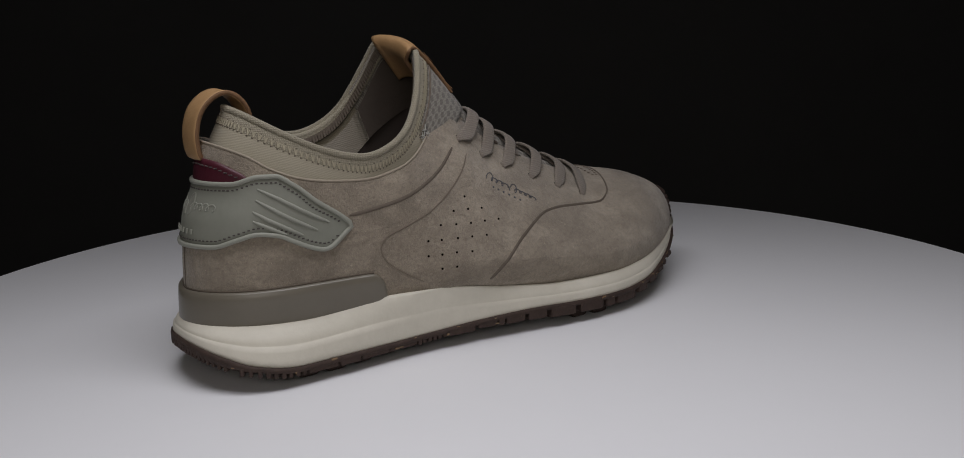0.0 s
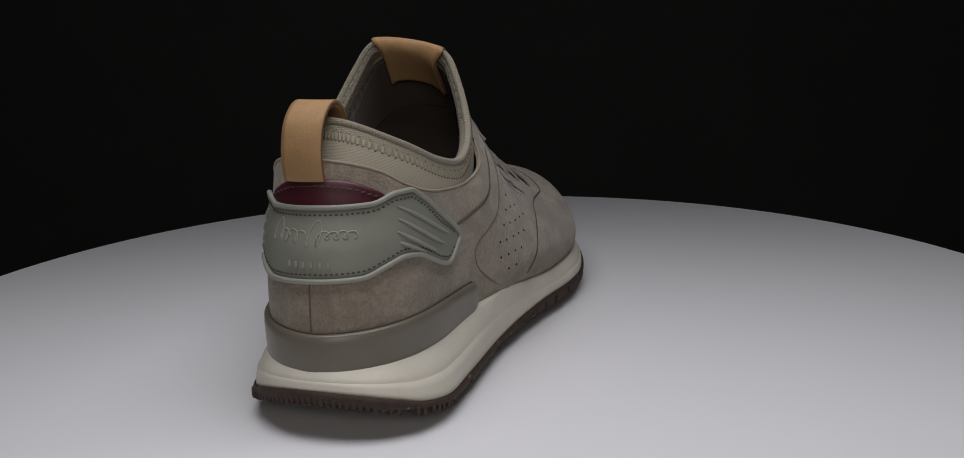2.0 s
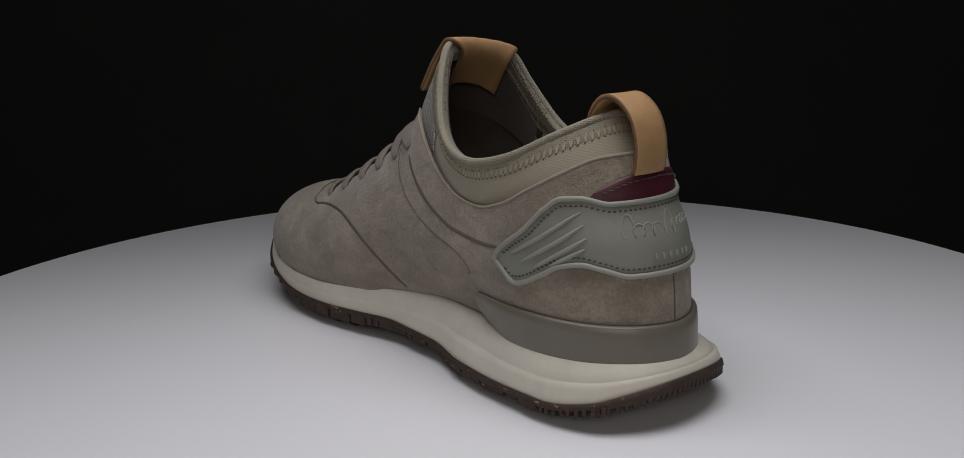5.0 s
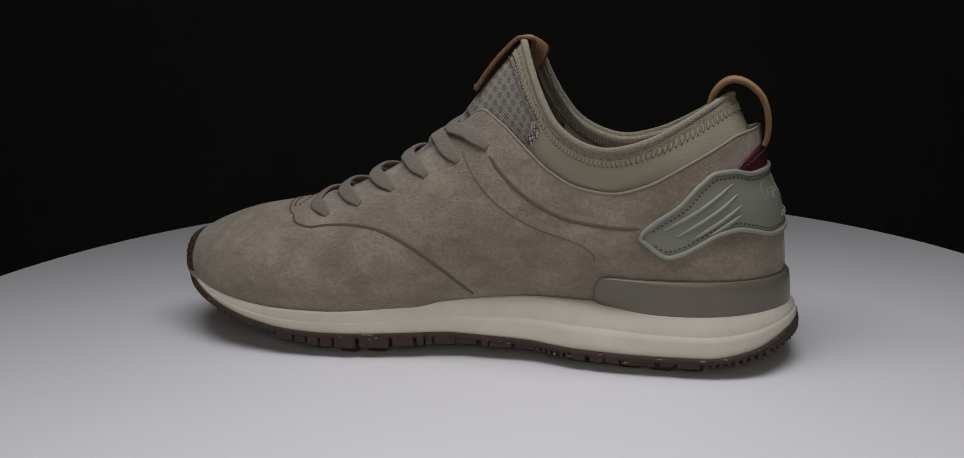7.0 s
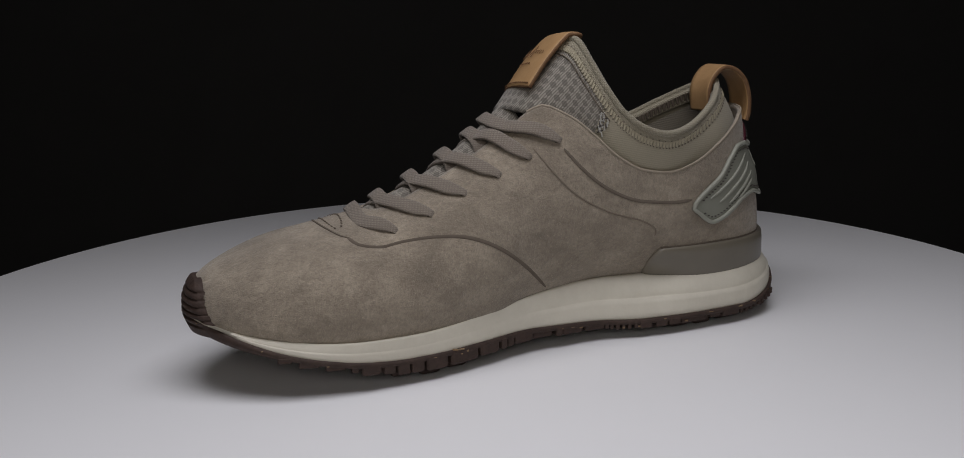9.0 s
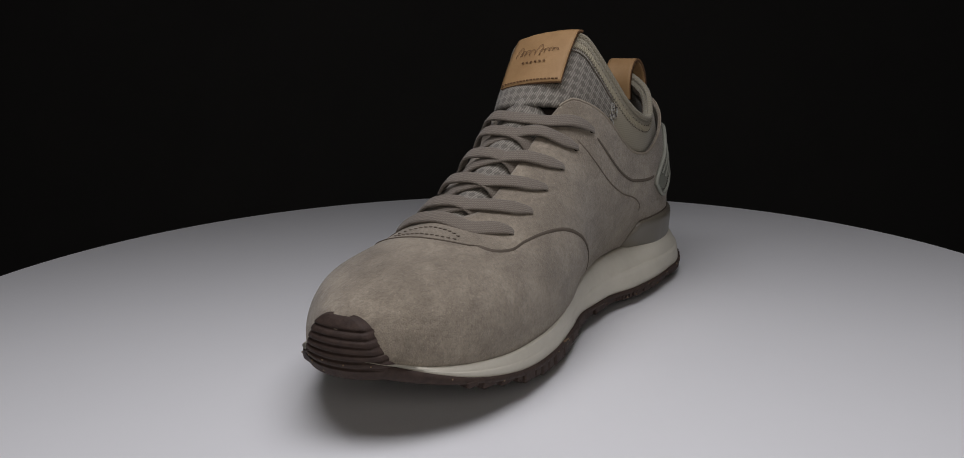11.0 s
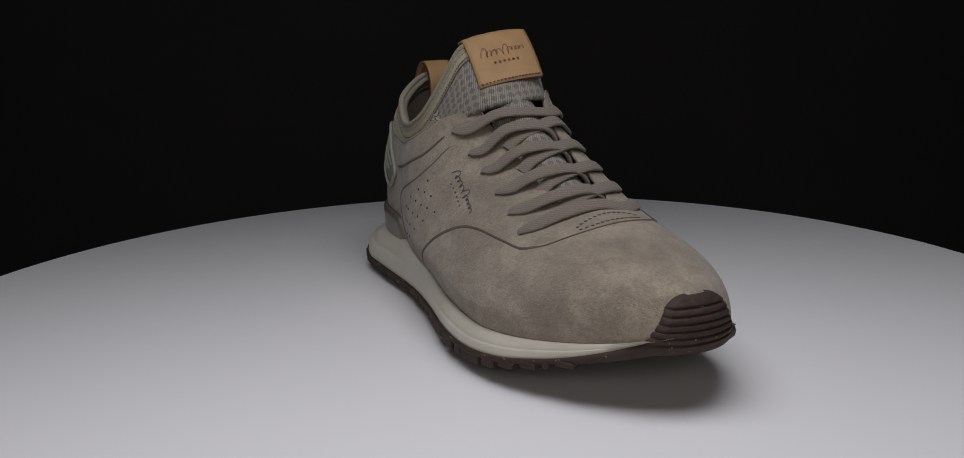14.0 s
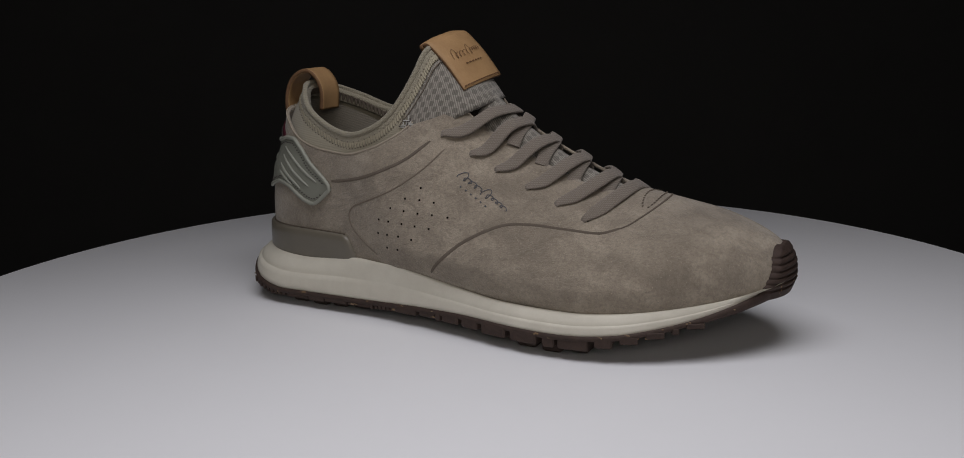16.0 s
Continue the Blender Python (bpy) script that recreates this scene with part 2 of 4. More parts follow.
def ring(z, off=0.0, reach=.1, steps=60):
    """The contour round the heel at a height: points and their distance from the back seam, + on the left."""
    out = []
    for side in (L, R):
        pts = []
        for i in range(steps + 1):
            u = reach * (i / steps) ** 2.2
            x = u
            for _ in range(4):
                x = u + HEEL_X(z) * max(0.0, 1 - x / .085)
            pts.append(Vector((x, side * half(side, x + 1e-7, z), z)))
        out.append(pts)
    pts = out[1][::-1] + out[0][1:]
    mid = steps
    dist = [0.0] * len(pts)
    for i in range(mid + 1, len(pts)):
        dist[i] = dist[i - 1] + (pts[i] - pts[i - 1]).length
    for i in range(mid - 1, -1, -1):
        dist[i] = dist[i + 1] - (pts[i] - pts[i + 1]).length
    return pts, dist


RINGS = {}


def wrap(s, z, off=0.0):
    """A point at the distance s round the heel from the seam (+ left) and the height z, off metres outside."""
    k = round(z * 2000)
    if k not in RINGS:
        RINGS[k] = ring(k / 2000)
    pts, dist = RINGS[k]
    s = max(dist[1], min(dist[-2], s))
    lo, hi = 0, len(dist) - 1
    while hi - lo > 1:
        mid = (lo + hi) // 2
        if dist[mid] <= s:
            lo = mid
        else:
            hi = mid
    f = (s - dist[lo]) / (dist[hi] - dist[lo])
    p = pts[lo].lerp(pts[hi], f)
    a, b = pts[max(lo - 2, 0)], pts[min(hi + 2, len(pts) - 1)]
    t = (b - a).normalized()
    return Vector((p.x - t.y * off, p.y + t.x * off, z))


# ---- mesh helpers ----
def part(name, bm, mat, parent=None, label="", smooth=True):
    me = bpy.data.meshes.new(name)
    bmesh.ops.recalc_face_normals(bm, faces=bm.faces)
    bm.to_mesh(me)
    bm.free()
    me.materials.append(mat)
    for p in me.polygons:
        p.use_smooth = smooth
    ob = new(name, me)
    if parent is not None:
        ob.parent = parent
    return tagged(ob, label)


def sheet(rows, bm=None, close_u=False, close_v=False):
    """A quad grid through rows of points."""
    bm = bm or bmesh.new()
    vs = [[bm.verts.new(p) for p in r] for r in rows]
    nr, nc = len(vs), len(vs[0])
    for i in range(nr if close_v else nr - 1):
        for j in range(nc if close_u else nc - 1):
            q = (vs[i][j], vs[i][(j + 1) % nc], vs[(i + 1) % nr][(j + 1) % nc], vs[(i + 1) % nr][j])
            try:
                bm.faces.new(q)
            except ValueError:
                pass
    return bm


def thick(ob, t, offset=-1.0, rim=None):
    """Gives a sheet its thickness, and its cut edges a surface of their own."""
    md = ob.modifiers.new("thickness", "SOLIDIFY")
    md.thickness, md.offset = t, offset
    if rim:
        ob.data.materials.append(rim)
        md.material_offset_rim = 1
    return ob


def lay_cloth(ob, rows):
    """Stores at each point of a sheet how far it lies across and down the cloth."""
    mid_r, mid_c = rows[len(rows) // 2], len(rows[0]) // 2
    across, down = [0.0], [0.0]
    for a, b in zip(mid_r, mid_r[1:]):
        across.append(across[-1] + (b - a).length)
    for a, b in zip(rows, rows[1:]):
        down.append(down[-1] + (b[mid_c] - a[mid_c]).length)
    at = ob.data.attributes.new("cloth", "FLOAT_VECTOR", "POINT")
    at.data.foreach_set("vector", [c for d in down for a in across for c in (a - across[mid_c], d, 0.0)])
    return ob


def smooth_line(pts, steps=8, closed=False):
    """A Catmull-Rom line through points."""
    pts = [Vector(p) for p in pts]
    n = len(pts)
    out = []
    for i in range(n if closed else n - 1):
        def g(k):
            return pts[k % n] if closed else pts[max(0, min(n - 1, k))]
        a, b, c, d = g(i - 1), g(i), g(i + 1), g(i + 2)
        for s in range(steps):
            t = s / steps
            out.append(.5 * (2 * b + (c - a) * t + (2 * a - 5 * b + 4 * c - d) * t * t + (3 * b - a - 3 * c + d) * t ** 3))
    if not closed:
        out.append(pts[-1])
    return out


def sweep(path, width, thickness, up, bm=None, sides=10, closed=False, taper=False, scale=None):
    """A flattened rope along a path; up gives the outward direction at each point (a Vector or a function)."""
    bm = bm or bmesh.new()
    rows = []
    n = len(path)
    for i, p in enumerate(path):
        a, b = path[(i - 1) % n if closed else max(i - 1, 0)], path[(i + 1) % n if closed else min(i + 1, n - 1)]
        t = (b - a).normalized()
        u = up(i, p) if callable(up) else up
        s = t.cross(u)
        s = s.normalized() if s.length > 1e-6 else Vector((1, 0, 0))
        u = s.cross(t).normalized()
        k = 1.0
        if taper:
            k = (.45, .66, .82, .92, 1.0)[min(i, n - 1 - i, 4)]
        if scale:
            k = scale(i)
        row = []
        for j in range(sides):
            c, d = math.cos(2 * math.pi * j / sides), math.sin(2 * math.pi * j / sides)
            c = math.copysign(abs(c) ** .6, c)
            d = math.copysign(abs(d) ** .6, d)
            row.append(p + s * (c * width / 2 * k) + u * (d * thickness / 2 * k))
        rows.append(row)
    sheet(rows, bm, close_u=True, close_v=closed)
    if not closed:
        for r in (rows[0], rows[-1]):
            bm.faces.new([bm.verts.new(p) for p in r])
    return bm


def box(bm, centre, sx, sy, sz, turn=0.0, bevel=.12):
    """A block with chamfered corners."""
    m = Matrix.Translation(centre) @ Matrix.Rotation(turn, 4, "Z")
    k = bevel * min(sx, sy, sz)
    rows = []
    for z, inset in ((-sz / 2, k), (-sz / 2 + k, 0), (sz / 2 - k, 0), (sz / 2, k)):
        a, b = sx / 2 - inset, sy / 2 - inset
        rows.append([m @ Vector((x, y, z)) for x, y in ((-a + k, -b), (a - k, -b), (a, -b + k), (a, b - k), (a - k, b), (-a + k, b), (-a, b - k), (-a, -b + k))])
    sheet(rows, bm, close_u=True)
    for r in (rows[0], rows[-1]):
        bm.faces.new([bm.verts.new(p) for p in r])
    return bm


# ---- the room and the turntable ----
def build_room():
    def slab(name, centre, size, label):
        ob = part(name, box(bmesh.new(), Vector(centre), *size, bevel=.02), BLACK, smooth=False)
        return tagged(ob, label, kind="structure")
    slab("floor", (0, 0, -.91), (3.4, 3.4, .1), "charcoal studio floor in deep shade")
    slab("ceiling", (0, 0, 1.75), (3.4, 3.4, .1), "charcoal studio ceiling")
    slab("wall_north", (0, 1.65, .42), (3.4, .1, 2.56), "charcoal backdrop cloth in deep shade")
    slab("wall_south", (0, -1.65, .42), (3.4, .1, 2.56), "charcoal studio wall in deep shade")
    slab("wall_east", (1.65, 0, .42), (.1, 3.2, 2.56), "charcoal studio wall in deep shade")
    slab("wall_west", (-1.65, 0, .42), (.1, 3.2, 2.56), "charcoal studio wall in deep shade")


def build_turntable():
    root = tagged(new("turntable"), "round white laminate turntable top on a dark pedestal", "turntable")
    root.location = (0, 0, -.86)
    r, c = .3143, Vector((0, 0, 0))
    rows = []
    for z, rr in ((.0, 0.0005), (.0, .15), (0, r - .002), (-.0006, r - .0006), (-.002, r), (-.016, r), (-.018, r - .002), (-.018, .001)):
        rows.append([c + Vector((rr * math.cos(a), rr * math.sin(a), z + .86)) for a in (2 * math.pi * k / 160 for k in range(160))])
    top = part("top", sheet(rows, close_u=True), TABLE, root, "matt white disc", smooth=False)
    rows = []
    for z, rr in ((-.018, .001), (-.018, .12), (-.045, .12), (-.05, .05), (-.80, .05), (-.83, .2), (-.86, .21), (-.86, .001)):
        rows.append([Vector((rr * math.cos(a), rr * math.sin(a), z + .8595)) for a in (2 * math.pi * k / 48 for k in range(48))])
    part("pedestal", sheet(rows, close_u=True), METAL, root, "black metal pedestal", smooth=False)
    return root


# ---- the shoe ----
SUEDE_TOP = {L: keys((.008, .103), (.018, .101), (.027, .0965), (.043, .088), (.057, .081), (.070, .078), (.083, .080), (.096, .087), (.109, .099), (.117, .106), (.125, .110), (.134, .1105)),
             R: keys((.008, .103), (.021, .097), (.030, .091), (.041, .0865), (.054, .084), (.069, .083), (.086, .087), (.098, .093), (.108, .101), (.117, .1085), (.125, .110), (.134, .109))}
THROAT = keys((.13, .0195), (.138, .0155), (.15, .0135), (.17, .0130), (.19, .0125), (.2, .0115), (.206, .008), (.2085, .0), (.3, .0))
SOLE_W = {L: keys((-.01, .0385), (.03, .0398), (.056, .0405), (.083, .038), (.11, .0325), (.138, .0325), (.1655, .0380), (.1925, .0428), (.22, .0440), (.25, .0435), (.29, .040)),
          R: keys((-.01, .0425), (.02, .0438), (.0456, .0442), (.083, .0445), (.105, .0465), (.138, .0520), (.1765, .0592), (.193, .0605), (.22, .059), (.25, .053), (.29, .046))}
FOAM_LOW = keys((-.01, .0202), (.0, .0155), (.01, .0115), (.03, .0086), (.08, .0087), (.12, .0105), (.15, .0115), (.18, .0112), (.2, .0113), (.22, .0127), (.235, .0152), (.25, .0188), (.265, .0240), (.28, .0308), (.29, .036))
FOAM_TOP = {L: keys((-.01, .0265), (.03, .0265), (.08, .0282), (.1, .0290), (.13, .0272), (.15, .0252), (.178, .0222), (.2, .0212), (.22, .0215), (.245, .0236), (.265, .0272), (.28, .0320), (.29, .037)),
            R: keys((-.01, .0265), (.03, .0265), (.075, .0298), (.095, .0296), (.1137, .0270), (.13, .0242), (.1448, .0224), (.16, .0209), (.178, .0205), (.2, .0206), (.22, .0218), (.245, .0246), (.265, .0280), (.28, .0320), (.29, .037))}
TREAD = keys((-.01, .0145), (.0, .0105), (.015, .005), (.03, .0012), (.042, .0), (.07, .001), (.1, .004), (.13, .0045), (.16, .003), (.18, .0002), (.195, .0), (.205, .0018), (.22, .0058), (.24, .0115), (.26, .0188), (.28, .0272), (.29, .0315))
LIP = keys((0, .0024), (.09, .0024), (.12, .0010), (.26, .0008), (.285, .0018))
LUG_DEPTH = keys((0, .0046), (.1, .0046), (.14, .0058), (.18, .0070), (.2, .0070), (.215, .0060), (.23, .0046), (.25, .0036))
SOLE_BACK, SOLE_END = -.0088, .2850


def sole_half(side, x, grow=0.0):
    e = ends(x, -1, .01, SOLE_END + grow, TOE_LEN[side], TOE_POW[side])
    x0, a, n = SOLE_BACK - grow, .040, 2.0 if side == L else 2.4
    if x < x0 + a:
        e *= max(0.0, 1 - ((x0 + a - x) / a) ** n) ** (1 / n)
    return SOLE_W[side](x) * e + grow * .5


def along(x0, x1, n):
    """Stations from x0 to x1, closer together at both ends."""
    return [x0 + (x1 - x0) * (.5 - .5 * math.cos(math.pi * i / n)) for i in range(n + 1)]


def build_upper(shoe):
    nv = 40
    for_side = {}
    for side in (L, R):
        rows = []
        for u in along(.00002, TOE_X - .00002, 150):
            w, zw, zt, n = WIDE[side](u), WIDE_Z[side](u), CROWN[side](u), POWER[side](u)
            e, zb = ends(u, 0, .046, TOE_X, TOE_LEN[side], TOE_POW[side]), BOTTOM(u) - .003
            if u < .0001 or u > TOE_X - .0001:
                e = 1e-5
            yth = THROAT(u)
            c = min(1.0, yth / max(e * w, 1e-6))
            a_throat = math.acos(c ** (n / 2))
            k = max(0.0, min(1.0, (u - .122) / .014))
            k = k * k * (3 - 2 * k)
            a = a_throat
            if k < 1:
                zs = SUEDE_TOP[side](u + .009 * max(0.0, 1 - u / .085))
                a_top = math.asin(max(0.0, min(1.0, (zs - zw) / (zt - zw))) ** (n / 2))
                a = a_top * (1 - k) + a_throat * k
            row = []
            for j in range(nv + 1):
                v = j / nv
                if v < .3:
                    z = zb + (zw - zb) * v / .3
                    y = e * (w - TUCK[side](u) * min(1.5, (zw - z) / max(.004, zw - BOTTOM(u))) ** 2)
                else:
                    th = a * (v - .3) / .7
                    z = zw + (zt - zw) * math.sin(th) ** (2 / n)
                    y = e * w * max(0.0, math.cos(th)) ** (2 / n)
                x = u
                for _ in range(3):
                    x = u + HEEL_X(z) * max(0.0, 1 - x / .085)
                row.append(Vector((x, side * y, z)))
            rows.append(row)
        for_side[side] = rows
    bm = sheet(for_side[L])
    sheet(for_side[R], bm)
    bmesh.ops.remove_doubles(bm, verts=bm.verts, dist=.0003)
    ob = part("upper", bm, SUEDE, shoe, "taupe suede upper with a soft nap")
    thick(ob, .0016)
    edge = [r[-1] for r in for_side[L] if r[0].x < .136][::-1] + [r[-1] for r in for_side[R] if r[0].x < .136][1:]
    part("raw_edge", sweep(edge, .0007, .0011, Vector((0, 0, 1)), sides=8), SUEDE_EDGE, ob, "pale cut edge of the suede")
    return ob


SOCK_TOP = ((.022, 0, .1155), (.026, .010, .1135), (.038, .0235, .106), (.054, .0300, .098), (.070, .0335, .0945), (.083, .0335, .0975), (.093, .0315, .1045), (.100, .0280, .1150), (.105, .0235, .1260), (.1083, .0185, .1355), (.1103, .012, .1385), (.1113, 0, .1392))
SOCK_LOW = ((.011, 0, .090), (.0145, .014, .088), (.034, .0290, .080), (.055, .0330, .072), (.070, .0340, .069), (.085, .0335, .072), (.098, .0320, .080), (.110, .0290, .091), (.121, .0255, .099), (.130, .0205, .1045), (.137, .013, .1080), (.140, 0, .1090))


def loop_of(half_pts, steps=8, bulge=0.0):
    right = [(x, -y, z) for x, y, z in half_pts[-2:0:-1]]
    both = [(x, y, z + y * (.05 + .10 * max(0.0, min(1.0, (z - .10) / .03)))) for x, y, z in list(half_pts) + right]
    both = [(x, y * (1 + bulge * max(0.0, math.sin(math.pi * max(0.0, min(1.0, (x - .035) / .085))))) if y > 0 else y, z) for x, y, z in both]
    return smooth_line(both, steps, closed=True)


def build_sock(shoe):
    top, low = loop_of(SOCK_TOP, bulge=.12), loop_of(SOCK_LOW, bulge=-.05)
    mid_c = Vector((.065, 0, .09))
    rows = []
    for k in range(13):
        t = k / 12
        row = []
        for a, b in zip(low, top):
            p = a.lerp(b, t)
            out = Vector((p.x - mid_c.x, p.y * 2, 0)).normalized()
            row.append(p + out * (.0012 * math.sin(math.pi * t)))
        rows.append(row)
    n = len(top)
    c0, c1 = 54, n - 54
    back = [r[c1 - 1:] + r[:c0 + 2] for r in rows]
    front = [r[c0:c1 + 2] for r in rows]
    sock = thick(part("knit_collar", sheet(back), KNIT, shoe, "beige ribbed knit ankle collar"), .0018)
    thick(lay_cloth(part("mesh_panel", sheet(front), MESH, shoe, "grey knitted mesh tongue panel"), front), .0026)
    band = []
    for k in range(6):
        row = []
        for a2, b2 in zip(low, top):
            p = b2 + (a2 - b2).normalized() * .0084 * k / 5
            o = Vector((p.x - mid_c.x, p.y * 2, 0)).normalized()
            row.append(p + o * (.0009 if 0 < k < 5 else .0003))
        band.append(row)
    thick(part("binding", sheet(band, close_u=True), BINDING, sock, "smooth beige collar binding"), .0042)
    part("collar_edge", sweep([p.copy() for p in top], .0030, .0028, Vector((0, 0, 1)), closed=True), BINDING, sock, "rolled knit edge")
    ring_pts = []
    for a, b in zip(low, top):
        d = (a - b).normalized()
        ring_pts.append((b, d))
    outer, inside, dots = bmesh.new(), bmesh.new(), bmesh.new()
    count = 0
    for i in range(n):
        p, d = ring_pts[i]
        q, e = ring_pts[(i + 1) % n]
        m = max(1, round((q - p).length / .0019))
        for k in range(m):
            count += 1
            c, dd = p.lerp(q, k / m), d.lerp(e, k / m).normalized()
            c2, c3 = p.lerp(q, (k + .30) / m), p.lerp(q, (k + .55) / m)
            out = Vector((c.x - mid_c.x, c.y * 2, .0)).normalized()
            v = [c + dd * .0040 + out * .0010, c2 + dd * .0066 + out * .0010, c3 + dd * .0066 + out * .0010]
            sweep([v[0], v[1]], .0010, .0004, out, outer, sides=6)
            sweep([v[1], c3 + dd * .0040 + out * .0010], .0007, .0003, out, outer, sides=5)
            sweep([v[1] + dd * .0004, v[2] + dd * .0004], .0007, .0005, out, dots, sides=5)
            if count % 2:
                sweep([v[0] - dd * .0006, v[0] - dd * .0001], .0005, .0005, out, dots, sides=5)
            v = [c + dd * .0030 - out * .0036, c2 + dd * .0068 - out * .0036, c3 + dd * .0030 - out * .0036]
            sweep([v[0], v[1]], .0013, .0010, out, inside, sides=6)
            sweep([v[1], v[2]], .0011, .0008, out, inside, sides=6)
    part("overlock_stitching", outer, THREAD, sock, "pale slanted overlock stitching")
    part("stitch_ticks", dots, BROWN_THREAD, sock, "dark needle marks along the overlock")
    part("inner_stitching", inside, BROWN_THREAD, sock, "brown zigzag stitching inside the collar")
    path = [b + d * .0088 + Vector((b.x - mid_c.x, b.y * 2, 0)).normalized() * .0012 for b, d in ring_pts][c0 - 2:c1 + 3]
    part("binding_seam", sweep(path, .0008, .0005, Vector((0, 0, 1)), sides=6), BROWN_THREAD, sock, "dark seam between binding and mesh")
    # cross-stitched tacks where knit meets mesh
    rnd = random.Random(11)
    for at_i, name in ((c0, "corner_tack"), (c1, "corner_tack")):
        pale_bm, dark_bm = bmesh.new(), bmesh.new()
        b, d = ring_pts[at_i]
        nxt = (ring_pts[at_i + 1][0] - b).normalized()
        out = Vector((b.x - mid_c.x, b.y * 2, 0)).normalized()
        for k in range(26):
            u, w = rnd.uniform(-.0035, .0035), rnd.uniform(.0095, .0170)
            c = b + d * w + nxt * u + out * .0014
            v = (d * rnd.choice((-1, 1)) + nxt).normalized() * .0011
            sweep([c - v, c + v], .0006, .0005, out, pale_bm if k % 3 else dark_bm, sides=5)
        tack = part(name, pale_bm, TACK, sock, "grey and white cross stitches")
        part("tack_thread", dark_bm, DARK_THREAD, tack)
    inner = []
    for k in range(7):
        row = []
        for a2, b2 in zip(low, top):
            d2 = a2 - b2
            p = b2 + d2.normalized() * .0105 + (d2 - d2.normalized() * .0105) * (k / 6)
            o = Vector((p.x - mid_c.x, p.y * 2, 0)).normalized()
            row.append(p - o * (.0058 if c0 <= len(row) <= c1 else .0036))
        inner.append(row)
    part("inner_lining", sheet([r[c1 - 1:] + r[:c0 + 2] for r in inner]), INNER, shoe, "brown-grey lining inside the collar")
    part("tongue_lining", sheet([r[c0:c1 + 2] for r in inner]), LINING, shoe, "dark brown lining behind the tongue")
    # inner lining down to the insole
    rows = []
    for k in range(9):
        t = k / 8
        row = []
        for a in low:
            p = Vector((a.x, a.y, a.z))
            z = a.z * (1 - t) + .034 * t
            sc = .90 - .06 * t
            row.append(Vector((.07 + (p.x - .07) * sc, p.y * .93 * (1 - .15 * t), z)))
        rows.append(row)
    part("lining", sheet(rows, close_u=True), INSIDE_SHADE, shoe, "brown textile lining, darkened for the deep shade inside")
    bm = bmesh.new()
    bm.faces.new([bm.verts.new(p + Vector((0, 0, .0005))) for p in rows[-1]])
    part("insole", bm, INSIDE_SHADE, shoe, "brown insole, darkened for the deep shade inside", smooth=False)


def build_tongue(shoe):
    rows = []
    for x in [.1375 + .0730 * i / 40 for i in range(41)]:
        zt = keys((.134, .1168), (.143, .1062), (.155, .0965), (.181, .0800), (.2107, .0675))(x)
        hw = keys((.1375, .0110), (.141, .0145), (.16, .0138), (.2107, .0130))(x)
        rows.append([Vector((x - .004 * (abs(k) / 8) ** 2, hw * k / 8, zt - .0002 - .009 * (abs(k) / 8) ** 2.2)) for k in range(-8, 9)])
    thick(lay_cloth(part("tongue", sheet(rows), MESH, shoe, "grey knitted mesh tongue"), rows), .002)


